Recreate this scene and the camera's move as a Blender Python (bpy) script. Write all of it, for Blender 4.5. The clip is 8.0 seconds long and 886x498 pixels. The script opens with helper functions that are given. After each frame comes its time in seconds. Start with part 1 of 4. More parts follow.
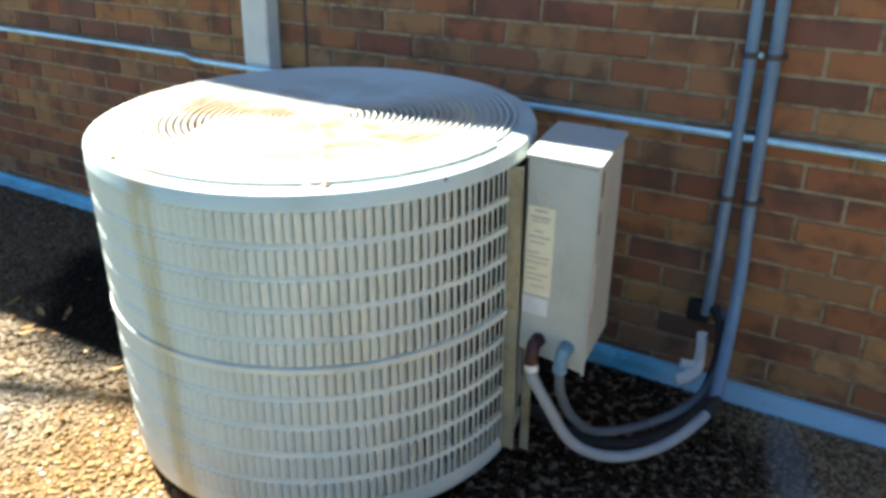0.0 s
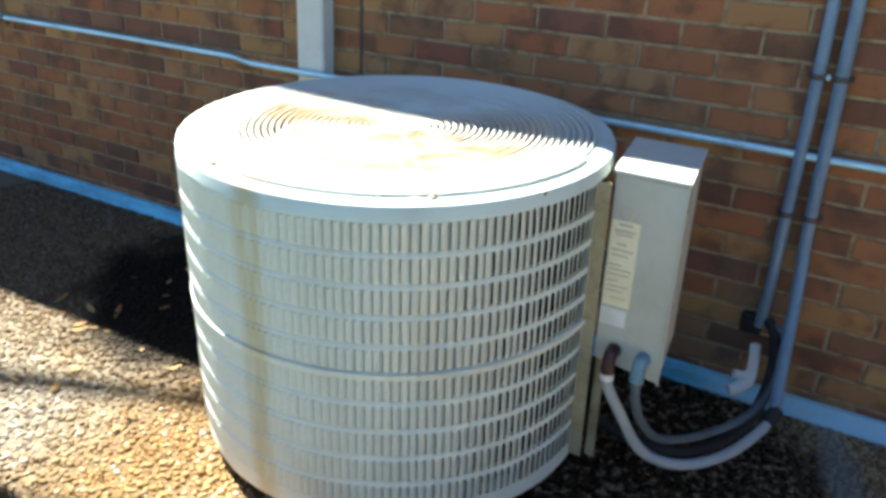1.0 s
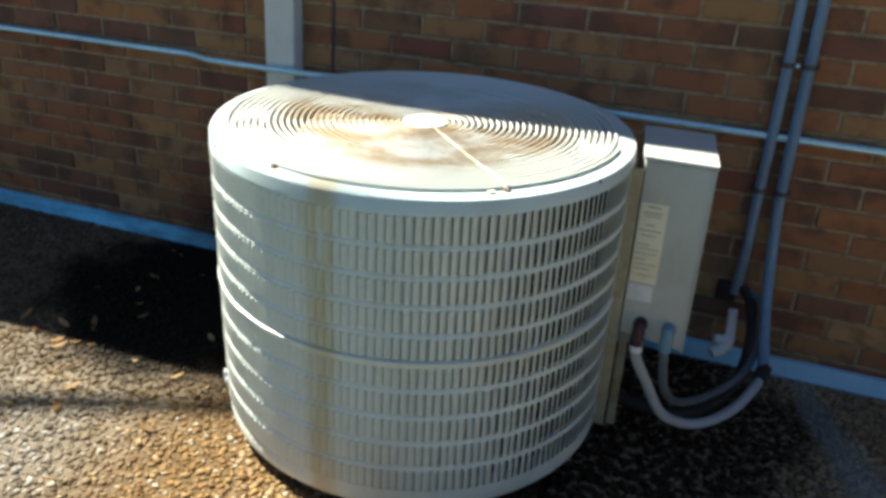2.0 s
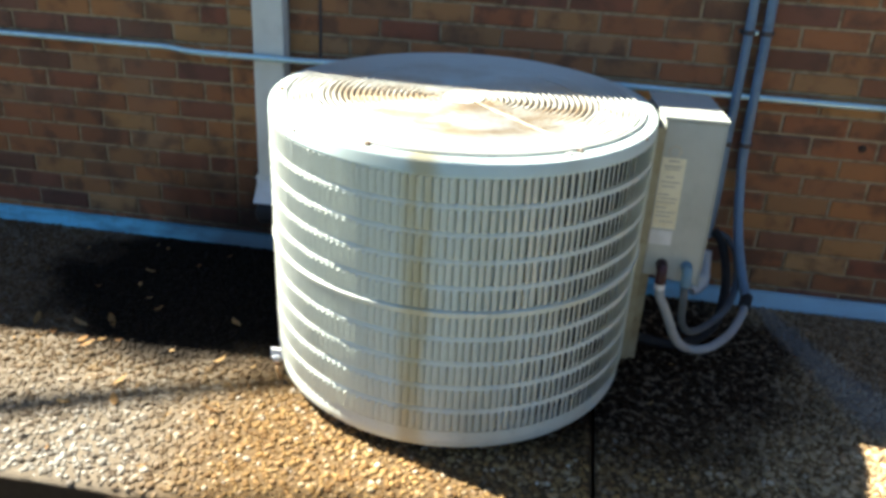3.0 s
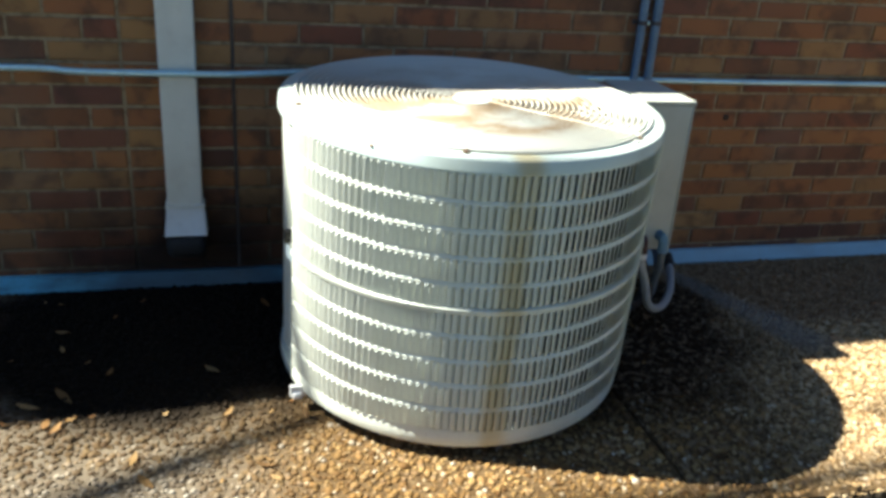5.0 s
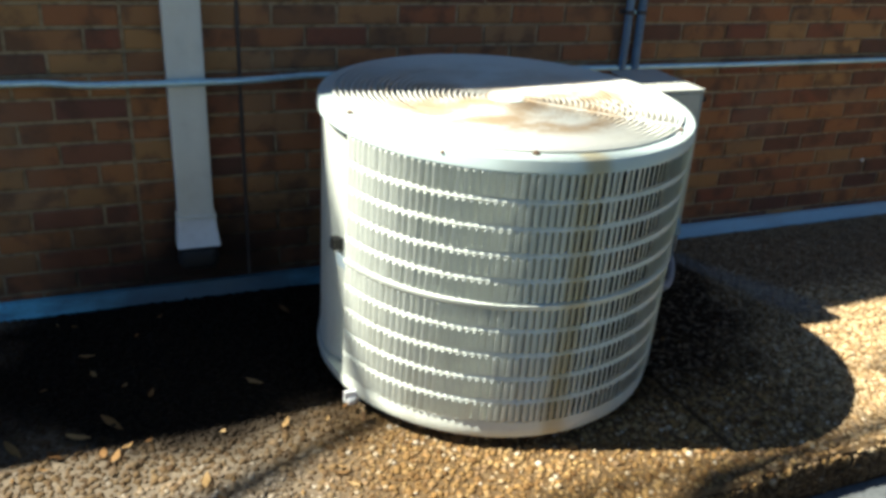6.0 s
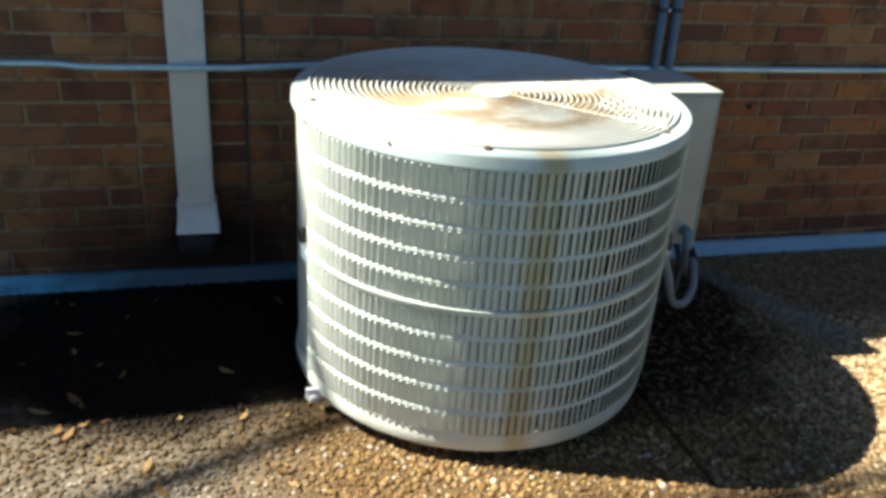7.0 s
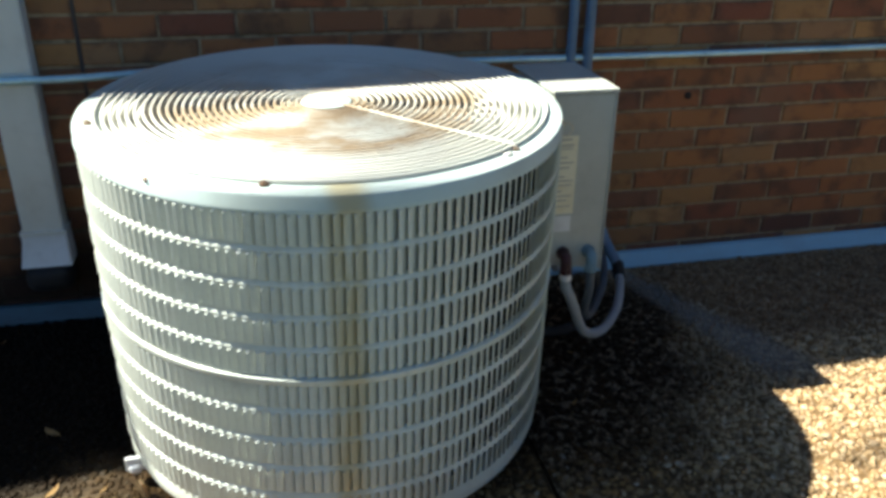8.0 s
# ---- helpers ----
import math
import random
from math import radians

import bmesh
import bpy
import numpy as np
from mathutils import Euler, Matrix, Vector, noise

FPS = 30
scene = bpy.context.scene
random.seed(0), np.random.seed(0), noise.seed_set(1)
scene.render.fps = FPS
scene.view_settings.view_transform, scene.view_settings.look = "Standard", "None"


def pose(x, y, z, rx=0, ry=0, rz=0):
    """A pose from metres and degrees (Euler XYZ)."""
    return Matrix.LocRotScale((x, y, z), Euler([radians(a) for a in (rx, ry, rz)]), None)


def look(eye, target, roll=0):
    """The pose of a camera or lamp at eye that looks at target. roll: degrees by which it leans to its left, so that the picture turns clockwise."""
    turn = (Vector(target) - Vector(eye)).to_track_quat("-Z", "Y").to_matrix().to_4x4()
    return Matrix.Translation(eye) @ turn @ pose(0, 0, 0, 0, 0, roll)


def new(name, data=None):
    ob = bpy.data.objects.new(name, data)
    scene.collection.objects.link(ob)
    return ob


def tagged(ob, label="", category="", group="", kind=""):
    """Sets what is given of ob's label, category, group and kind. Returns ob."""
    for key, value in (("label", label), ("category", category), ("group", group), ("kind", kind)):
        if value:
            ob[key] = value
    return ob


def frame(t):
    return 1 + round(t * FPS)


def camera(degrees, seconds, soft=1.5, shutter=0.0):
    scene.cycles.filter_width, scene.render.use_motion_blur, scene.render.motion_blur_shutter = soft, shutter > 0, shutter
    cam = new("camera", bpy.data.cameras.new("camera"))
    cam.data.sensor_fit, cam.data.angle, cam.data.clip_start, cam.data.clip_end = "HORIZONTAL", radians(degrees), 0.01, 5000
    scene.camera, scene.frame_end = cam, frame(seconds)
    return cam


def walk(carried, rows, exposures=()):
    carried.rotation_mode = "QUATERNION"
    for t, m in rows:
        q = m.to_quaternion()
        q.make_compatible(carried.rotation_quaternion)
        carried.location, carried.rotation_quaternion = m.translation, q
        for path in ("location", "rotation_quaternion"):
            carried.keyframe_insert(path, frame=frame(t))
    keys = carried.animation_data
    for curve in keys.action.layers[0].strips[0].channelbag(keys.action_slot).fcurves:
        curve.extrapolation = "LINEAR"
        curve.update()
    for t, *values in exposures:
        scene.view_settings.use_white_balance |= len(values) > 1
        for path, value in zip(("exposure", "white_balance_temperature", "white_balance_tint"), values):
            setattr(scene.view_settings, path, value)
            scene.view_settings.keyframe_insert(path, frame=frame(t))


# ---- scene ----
cam = camera(57.0, 8.0, soft=3.6)
PATH = [
    (0, (1.184, -2.02, 1.211), (0.225, -0.444, 0.438), 0.9),
    (0.5, (1.149, -2.114, 1.256), (0.274, -0.501, 0.46), -0.7),
    (1, (1.018, -2.154, 1.241), (0.095, -0.557, 0.467), 2.7),
    (1.5, (0.861, -2.163, 1.266), (-0.097, -0.58, 0.506), 1.0),
    (2, (0.689, -2.379, 1.253), (0.079, -0.644, 0.469), 3.6),
    (2.2, (0.603, -2.426, 1.249), (0.079, -0.667, 0.455), 4.0),
    (3.3, (0.133, -2.716, 1.256), (-0.023, -0.892, 0.449), 2.7),
    (3.5, (0.013, -2.713, 1.256), (-0.059, -0.891, 0.435), 2.7),
    (4, (-0.194, -2.701, 1.243), (-0.071, -0.892, 0.4), 2.8),
    (4.2, (-0.306, -2.759, 1.231), (-0.031, -0.935, 0.46), 2.3),
    (5.3, (-0.725, -2.572, 1.216), (-0.105, -0.831, 0.451), 3.1),
    (5.5, (-0.834, -2.556, 1.242), (-0.12, -0.851, 0.479), 2.1),
    (6, (-0.94, -2.532, 1.253), (-0.222, -0.844, 0.459), 3.1),
    (6.5, (-0.861, -2.556, 1.245), (-0.02, -0.912, 0.475), 3.5),
    (7, (-0.6, -2.555, 1.216), (-0.121, -0.783, 0.422), 3.3),
    (7.5, (-0.377, -2.44, 1.208), (-0.005, -0.641, 0.416), 2.6),
    (8, (-0.118, -2.307, 1.212), (0.291, -0.54, 0.371), 0.7),
]
EXPOSURES = [(0.0, 2.78, 6300, 1), (0.5, 2.72, 6300, 1), (1.0, 2.74, 6300, 1), (1.5, 1.98, 6350, 1), (2.2, 1.75, 6350, 1), (3.5, 2.4, 6450, 3), (4.0, 2.4, 6400, 3), (5.5, 1.43, 6400, 1), (6.5, 1.46, 6450, 3), (7.5, 1.47, 6300, 2), (8.0, 1.5, 6300, 2)]
walk(cam, [(t, look(eye, target, roll)) for t, eye, target, roll in PATH], EXPOSURES)


# ---- sky, sun ----
SUN_WAY = Vector((0.62, -0.165, -0.775))
world = bpy.data.worlds.new("world")
scene.world = world
world.use_nodes = True
wn = world.node_tree
sky = wn.nodes.new("ShaderNodeTexSky")
sky.sky_type = "NISHITA"
sky.sun_disc = False
sky.air_density, sky.dust_density, sky.ozone_density = 0.6, 0.0, 2.0
sky.sun_elevation = math.atan2(0.775, math.hypot(0.62, 0.165))
sky.sun_rotation = math.atan2(-0.62, 0.165)
wn.links.new(sky.outputs[0], wn.nodes["Background"].inputs[0])
wn.nodes["Background"].inputs[1].default_value = 0.05
sun_data = bpy.data.lights.new("sun", "SUN")
sun_data.energy, sun_data.angle, sun_data.color = 5.0, radians(0.53), (1.0, 0.94, 0.84)
sun = new("sun", sun_data)
sun.matrix_world = look(-6 * SUN_WAY, (0, 0, 0))


# ---- materials ----
class Nodes:
    """A small builder for node materials."""

    def __init__(self, name, rough=0.6, metal=0.0, spec=0.5):
        self.mat = bpy.data.materials.new(name)
        self.mat.use_nodes = True
        self.tree = self.mat.node_tree
        self.bsdf = self.tree.nodes["Principled BSDF"]
        self.bsdf.inputs["Roughness"].default_value = rough
        self.bsdf.inputs["Metallic"].default_value = metal
        self.bsdf.inputs["Specular IOR Level"].default_value = spec

    def add(self, kind, **values):
        node = self.tree.nodes.new(kind)
        for key, value in values.items():
            node.inputs[key].default_value = value
        return node

    def link(self, a, b):
        self.tree.links.new(a, b)

    def pos(self):
        return self.add("ShaderNodeNewGeometry").outputs["Position"]

    def noise(self, scale, detail=4.0, rough=0.55, vec=None, stretch=None):
        n = self.add("ShaderNodeTexNoise", Scale=scale, Detail=detail, Roughness=rough)
        v = vec if vec is not None else self.pos()
        if stretch:
            m = self.add("ShaderNodeMapping", Scale=stretch)
            self.link(v, m.inputs["Vector"])
            v = m.outputs["Vector"]
        self.link(v, n.inputs["Vector"])
        return n.outputs["Fac"]

    def ramp(self, fac, stops, smooth=False):
        r = self.tree.nodes.new("ShaderNodeValToRGB")
        r.color_ramp.interpolation = "EASE" if smooth else "LINEAR"
        while len(r.color_ramp.elements) < len(stops):
            r.color_ramp.elements.new(0.5)
        for e, (p, c) in zip(r.color_ramp.elements, stops):
            e.position, e.color = p, (*c, 1) if len(c) == 3 else c
        self.link(fac, r.inputs["Fac"])
        return r.outputs["Color"]

    def mix(self, fac, a, b, mode="MIX"):
        m = self.tree.nodes.new("ShaderNodeMix")
        m.data_type, m.blend_type = "RGBA", mode
        for value, socket in ((fac, m.inputs[0]), (a, m.inputs[6]), (b, m.inputs[7])):
            if isinstance(value, (int, float)):
                socket.default_value = value
            elif isinstance(value, tuple):
                socket.default_value = (*value, 1)
            else:
                self.link(value, socket)
        return m.outputs[2]

    def math(self, op, a, b=0.0, clamp=False):
        m = self.tree.nodes.new("ShaderNodeMath")
        m.operation, m.use_clamp = op, clamp
        for value, socket in ((a, m.inputs[0]), (b, m.inputs[1])):
            if isinstance(value, (int, float)):
                socket.default_value = value
            else:
                self.link(value, socket)
        return m.outputs[0]

    def span(self, value, lo, hi):
        """0 at lo, 1 at hi, smooth between."""
        m = self.tree.nodes.new("ShaderNodeMapRange")
        m.interpolation_type = "SMOOTHSTEP"
        m.inputs["From Min"].default_value, m.inputs["From Max"].default_value = lo, hi
        self.link(value, m.inputs["Value"])
        return m.outputs["Result"]

    def xyz(self, vec=None):
        s = self.tree.nodes.new("ShaderNodeSeparateXYZ")
        self.link(vec if vec is not None else self.pos(), s.inputs[0])
        return s.outputs

    def bump(self, height, strength=0.3, distance=0.002):
        b = self.add("ShaderNodeBump", Strength=strength, Distance=distance)
        self.link(height, b.inputs["Height"])
        self.link(b.outputs["Normal"], self.bsdf.inputs["Normal"])

    def done(self, color, rough=None):
        if isinstance(color, tuple):
            self.bsdf.inputs["Base Color"].default_value = (*color, 1)
        else:
            self.link(color, self.bsdf.inputs["Base Color"])
        if rough is not None:
            self.link(rough, self.bsdf.inputs["Roughness"])
        return self.mat


def speckled(name, color, other, scale=60, rough=0.6, metal=0.0, bump=0.15, spec=0.5):
    """A plain surface with grain and soiling at two scales."""
    n = Nodes(name, rough, metal, spec)
    big, fine = n.noise(scale * 0.15, 5), n.noise(scale, 4)
    fac = n.math("ADD", n.math("MULTIPLY", n.span(big, 0.4, 0.72), 0.7), n.math("MULTIPLY", n.span(fine, 0.45, 0.75), 0.45), True)
    n.bump(fine, bump, 0.001)
    return n.done(n.mix(fac, color, other))


def drip_shade(n):
    """Blackened masonry under and beside the downpipe's outlet: stain and painted shade."""
    x, y, z = n.xyz()
    dx = n.math("MULTIPLY", n.math("ADD", x, 0.68), 0.8)
    dz = n.math("MULTIPLY", n.math("SUBTRACT", z, 0.04), 1.3)
    far = n.math("SQRT", n.math("ADD", n.math("POWER", dx, 2.0), n.math("POWER", dz, 2.0)))
    ragged = n.math("MULTIPLY", n.math("SUBTRACT", n.noise(6, 5), 0.5), 0.4)
    return n.math("SUBTRACT", 1.0, n.span(n.math("ADD", far, ragged), 0.12, 0.62))


def brick_material(name, per_island):
    n = Nodes(name, 0.85, 0, 0.3)
    if per_island:
        pick = n.add("ShaderNodeNewGeometry").outputs["Random Per Island"]
    else:
        pick = n.add("ShaderNodeObjectInfo").outputs["Random"]
    base = n.ramp(pick, [(0.0, (0.29, 0.102, 0.045)), (0.18, (0.38, 0.17, 0.06)), (0.36, (0.22, 0.075, 0.042)), (0.52, (0.4, 0.215, 0.08)), (0.66, (0.12, 0.055, 0.038)),
                         (0.78, (0.33, 0.135, 0.05)), (0.9, (0.17, 0.07, 0.05)), (1.0, (0.46, 0.27, 0.11))])
    # Flashed, darker faces with a shape of their own.
    flash = n.span(n.noise(9.0, 3), 0.46, 0.66)
    flashed = n.mix(n.math("MULTIPLY", flash, 0.7), base, (0.08, 0.044, 0.03))
    grit = n.span(n.noise(260, 3), 0.35, 0.75)
    col = n.mix(n.math("MULTIPLY", grit, 0.28), flashed, (0.27, 0.17, 0.115))
    stain = n.span(n.noise(2.2, 4, vec=None, stretch=(1, 1, 0.5)), 0.55, 0.75)
    col = n.mix(n.math("MULTIPLY", stain, 0.25), col, (0.2, 0.17, 0.12))
    col = n.mix(n.math("MULTIPLY", drip_shade(n), 0.93), col, (0.02, 0.011, 0.007))
    n.bump(n.math("ADD", n.noise(150, 5), n.math("MULTIPLY", n.noise(28, 3), 1.2)), 0.5, 0.0025)
    return n.done(col)


M = {}
M["brick"] = brick_material("brick", False)
M["brickwork"] = brick_material("brickwork", True)
n = Nodes("mortar", 0.95, 0, 0.2)
col = n.mix(n.span(n.noise(33, 5), 0.4, 0.7), (0.38, 0.3, 0.185), (0.2, 0.155, 0.095))
n.bump(n.noise(220, 4), 0.5, 0.001)
M["mortar"] = n.done(n.mix(n.math("MULTIPLY", drip_shade(n), 0.93), col, (0.016, 0.011, 0.008)))


def paint_material(name, base, dirt, rough):
    """Sun-aged beige enamel: grime, rusty runs and one yellow run down the front."""
    n = Nodes(name, rough, 0, 0.45)
    x, y, z = n.xyz()
    grime = n.span(n.noise(7, 6, stretch=(1, 1, 0.35)), 0.46, 0.75)
    fine = n.span(n.noise(90, 4), 0.5, 0.8)
    col = n.mix(n.math("MULTIPLY", grime, 0.55), base, dirt)
    col = n.mix(n.math("MULTIPLY", fine, 0.22), col, (0.3, 0.25, 0.17))
    wander = n.math("MULTIPLY", n.math("SUBTRACT", n.noise(3, 2), 0.5), 0.03)
    off = n.math("ABSOLUTE", n.math("ADD", n.math("ADD", x, 0.002), wander))
    run = n.math("SUBTRACT", 1.0, n.span(off, 0.008, 0.05))
    front = n.math("LESS_THAN", y, -0.9)
    run = n.math("MULTIPLY", n.math("MULTIPLY", run, front), n.span(n.noise(16, 4, stretch=(2.2, 2.2, 0.35)), 0.2, 0.56))
    col = n.mix(n.math("MULTIPLY", run, 0.6), col, (0.48, 0.37, 0.13))
    n.bump(n.noise(40, 3), 0.12, 0.001)
    return n.done(col)


M["paint"] = paint_material("unit_paint", (0.69, 0.72, 0.645), (0.53, 0.545, 0.46), 0.36)


def lid_material():
    n = Nodes("lid_paint", 0.45, 0, 0.5)
    grime = n.span(n.noise(6, 6), 0.42, 0.72)
    rust = n.span(n.noise(11, 6), 0.56, 0.68)
    col = n.mix(n.math("MULTIPLY", grime, 0.45), (0.6, 0.7, 0.68), (0.41, 0.45, 0.4))
    x, y, z = n.xyz()
    rr = n.math("SQRT", n.math("ADD", n.math("POWER", n.math("SUBTRACT", x, 0.012), 2.0), n.math("POWER", n.math("ADD", y, 0.64), 2.0)))
    inner = n.math("SUBTRACT", 1.0, n.span(rr, 0.36, 0.46))
    col = n.mix(n.math("MULTIPLY", n.math("MULTIPLY", rust, inner), 0.8), col, (0.33, 0.15, 0.05))
    # The yellow run begins on the rim.
    run = n.math("SUBTRACT", 1.0, n.span(n.math("ABSOLUTE", n.math("ADD", x, n.math("MULTIPLY", n.math("SUBTRACT", n.noise(9, 3), 0.5), 0.06))), 0.006, 0.05))
    run = n.math("MULTIPLY", run, n.math("LESS_THAN", y, -1.085))
    col = n.mix(n.math("MULTIPLY", run, 0.6), col, (0.46, 0.34, 0.12))
    n.bump(n.noise(30, 3), 0.1, 0.001)
    return n.done(col)


M["lid"] = lid_material()


def rusty_material(name, clean, rust_color, amount, rough):
    """Cream enamel gone to soft tan rust, most of it on the front of the guard."""
    n = Nodes(name, rough, 0, 0.4)
    x, y, z = n.xyz()
    rust = n.span(n.noise(7.5, 6, 0.62, stretch=(0.85, 1.25, 1)), 0.38, 0.6)
    rr = n.math("SQRT", n.math("ADD", n.math("POWER", n.math("SUBTRACT", x, 0.012), 2.0), n.math("POWER", n.math("ADD", y, 0.64), 2.0)))
    front = n.math("SUBTRACT", 1.0, n.math("MULTIPLY", n.span(rr, 0.29, 0.37), 0.95))
    # Rust is thinned at the back to lighten the guard in the eave's shade.
    front = n.math("MULTIPLY", front, n.math("SUBTRACT", 1.0, n.math("MULTIPLY", n.span(y, -0.68, -0.5), 0.65)))
    col = n.mix(n.math("MULTIPLY", n.math("MULTIPLY", rust, front), amount), clean, rust_color)
    col = n.mix(n.math("MULTIPLY", n.math("MULTIPLY", n.span(n.noise(70, 3), 0.55, 0.75), front), 0.3), col, (0.34, 0.22, 0.12))
    return n.done(col)


M["wire"] = rusty_material("rusty_wire", (0.62, 0.62, 0.57), (0.36, 0.245, 0.13), 0.85, 0.45)
M["blade"] = rusty_material("fan_blade", (0.5, 0.45, 0.35), (0.34, 0.19, 0.085), 0.85, 0.55)
M["shroud"] = rusty_material("shroud_paint", (0.64, 0.63, 0.56), (0.4, 0.265, 0.14), 0.75, 0.5)
M["coil"] = speckled("coil_fins", (0.014, 0.014, 0.013), (0.035, 0.032, 0.028), 120, 0.6, 0.3)
M["inside"] = speckled("inner_sheet", (0.2, 0.19, 0.16), (0.1, 0.075, 0.05), 40, 0.6)
M["black"] = speckled("black_rubber", (0.012, 0.012, 0.013), (0.03, 0.028, 0.026), 120, 0.7)
M["box"] = speckled("box_paint", (0.5, 0.51, 0.46), (0.4, 0.405, 0.36), 30, 0.45)
M["post"] = speckled("post_paint", (0.4, 0.36, 0.24), (0.2, 0.15, 0.075), 50, 0.6)
M["label"] = speckled("label_paper", (0.86, 0.8, 0.6), (0.74, 0.64, 0.4), 60, 0.7)
M["white_label"] = speckled("white_label", (0.78, 0.78, 0.78), (0.6, 0.6, 0.58), 80, 0.5)
M["ink"] = speckled("faded_ink", (0.5, 0.46, 0.37), (0.66, 0.6, 0.45), 120, 0.7)
M["dark_ink"] = speckled("dark_ink", (0.06, 0.05, 0.05), (0.14, 0.1, 0.09), 120, 0.6)
M["red"] = speckled("red_fitting", (0.05, 0.006, 0.012), (0.025, 0.004, 0.008), 80, 0.4)
M["blue"] = speckled("blue_fitting", (0.15, 0.27, 0.36), (0.09, 0.17, 0.24), 80, 0.45)
M["dark_hose"] = speckled("dark_hose", (0.1, 0.125, 0.15), (0.06, 0.075, 0.09), 40, 0.5)
M["conduit"] = speckled("conduit_plastic", (0.17, 0.26, 0.36), (0.1, 0.16, 0.23), 40, 0.4)
M["hose"] = speckled("hose_plastic", (0.36, 0.39, 0.41), (0.25, 0.265, 0.28), 40, 0.5)
M["pipe"] = speckled("metal_pipe", (0.6, 0.86, 0.94), (0.38, 0.58, 0.66), 60, 0.28, 0.5)
M["shoe"] = speckled("shoe_paint", (0.78, 0.8, 0.8), (0.62, 0.63, 0.62), 40, 0.4)
M["tag"] = speckled("blue_tag", (0.3, 0.37, 0.42), (0.17, 0.21, 0.24), 60, 0.5)
M["pvc"] = speckled("white_plastic", (0.92, 0.93, 0.92), (0.84, 0.85, 0.83), 60, 0.35)
M["screw"] = speckled("rusty_screw", (0.14, 0.08, 0.045), (0.3, 0.22, 0.15), 150, 0.6, 0.5)
M["spout"] = speckled("spout_paint", (0.76, 0.77, 0.7), (0.64, 0.64, 0.57), 18, 0.45)
n = Nodes("base_strip", 0.35, 0, 0.5)
col = n.mix(n.span(n.noise(5, 5, stretch=(1, 4, 4)), 0.4, 0.7), (0.17, 0.6, 0.8), (0.08, 0.3, 0.42))
col = n.mix(n.math("MULTIPLY", n.span(n.noise(60, 4), 0.5, 0.75), 0.4), col, (0.09, 0.1, 0.11))
n.bump(n.noise(40, 4), 0.3, 0.001)
pale = n.span(n.math("ADD", n.xyz()[0], n.noise(4, 4)), 0.95, 1.45)
col = n.mix(n.math("MULTIPLY", pale, 0.75), col, (0.4, 0.53, 0.6))
M["strip"] = n.done(n.mix(n.math("MULTIPLY", drip_shade(n), 0.88), col, (0.03, 0.035, 0.04)))
M["seal"] = speckled("joint_seal", (0.06, 0.05, 0.045), (0.1, 0.08, 0.07), 90, 0.8)
M["roof"] = speckled("roof_felt", (0.12, 0.11, 0.1), (0.07, 0.065, 0.06), 60, 0.9)
M["trim"] = speckled("eave_paint", (0.6, 0.58, 0.52), (0.45, 0.43, 0.38), 20, 0.6)
M["bark"] = speckled("bark", (0.16, 0.12, 0.09), (0.08, 0.06, 0.045), 40, 0.9, bump=0.6)


def streak(n):
    """A pale cement run across the slab, from the wall outwards."""
    x, y, z = n.xyz()
    wander = n.math("MULTIPLY", n.math("SUBTRACT", n.noise(5, 3), 0.5), 0.07)
    line = n.math("SUBTRACT", x, n.math("ADD", n.math("MULTIPLY", y, -0.36), 0.985))
    off = n.math("ABSOLUTE", n.math("ADD", line, wander))
    off = n.math("DIVIDE", off, n.math("ADD", 0.7, n.math("MULTIPLY", y, -1.7)))
    band = n.math("SUBTRACT", 1.0, n.span(off, 0.018, 0.07))
    return n.math("MULTIPLY", band, n.math("MULTIPLY", n.span(n.noise(30, 4), 0.1, 0.5), n.span(y, -0.8, -0.62)))


def silt(n):
    """Fine brown silt between the pale run and the wall."""
    x, y, z = n.xyz()
    line = n.math("SUBTRACT", x, n.math("ADD", n.math("MULTIPLY", y, -0.36), 1.0))
    line = n.math("ADD", line, n.math("MULTIPLY", n.math("SUBTRACT", n.noise(6, 4), 0.5), 0.12))
    return n.math("MULTIPLY", n.span(line, 0.0, 0.1), n.span(y, -0.62, -0.48))


def damp_shade(n):
    """Wet ground round the downpipe's outlet, blackened and widened to paint the shade."""
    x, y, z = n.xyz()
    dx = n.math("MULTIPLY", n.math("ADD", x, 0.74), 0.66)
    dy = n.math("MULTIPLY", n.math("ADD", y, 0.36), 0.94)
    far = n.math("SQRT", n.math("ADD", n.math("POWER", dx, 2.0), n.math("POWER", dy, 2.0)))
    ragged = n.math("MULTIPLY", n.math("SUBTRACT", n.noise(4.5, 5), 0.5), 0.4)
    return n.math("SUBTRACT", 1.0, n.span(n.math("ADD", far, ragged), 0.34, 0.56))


def foot_shade(n):
    """Shade painted dark brown round the condenser's foot and along the slab joint."""
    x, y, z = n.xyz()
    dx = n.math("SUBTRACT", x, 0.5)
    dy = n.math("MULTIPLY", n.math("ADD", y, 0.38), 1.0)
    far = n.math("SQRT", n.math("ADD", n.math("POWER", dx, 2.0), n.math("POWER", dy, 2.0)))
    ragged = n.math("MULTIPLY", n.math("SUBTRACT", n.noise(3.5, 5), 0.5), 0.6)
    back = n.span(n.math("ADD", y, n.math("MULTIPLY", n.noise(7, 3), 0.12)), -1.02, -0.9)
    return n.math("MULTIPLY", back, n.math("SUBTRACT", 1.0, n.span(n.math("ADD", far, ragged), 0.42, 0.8)))


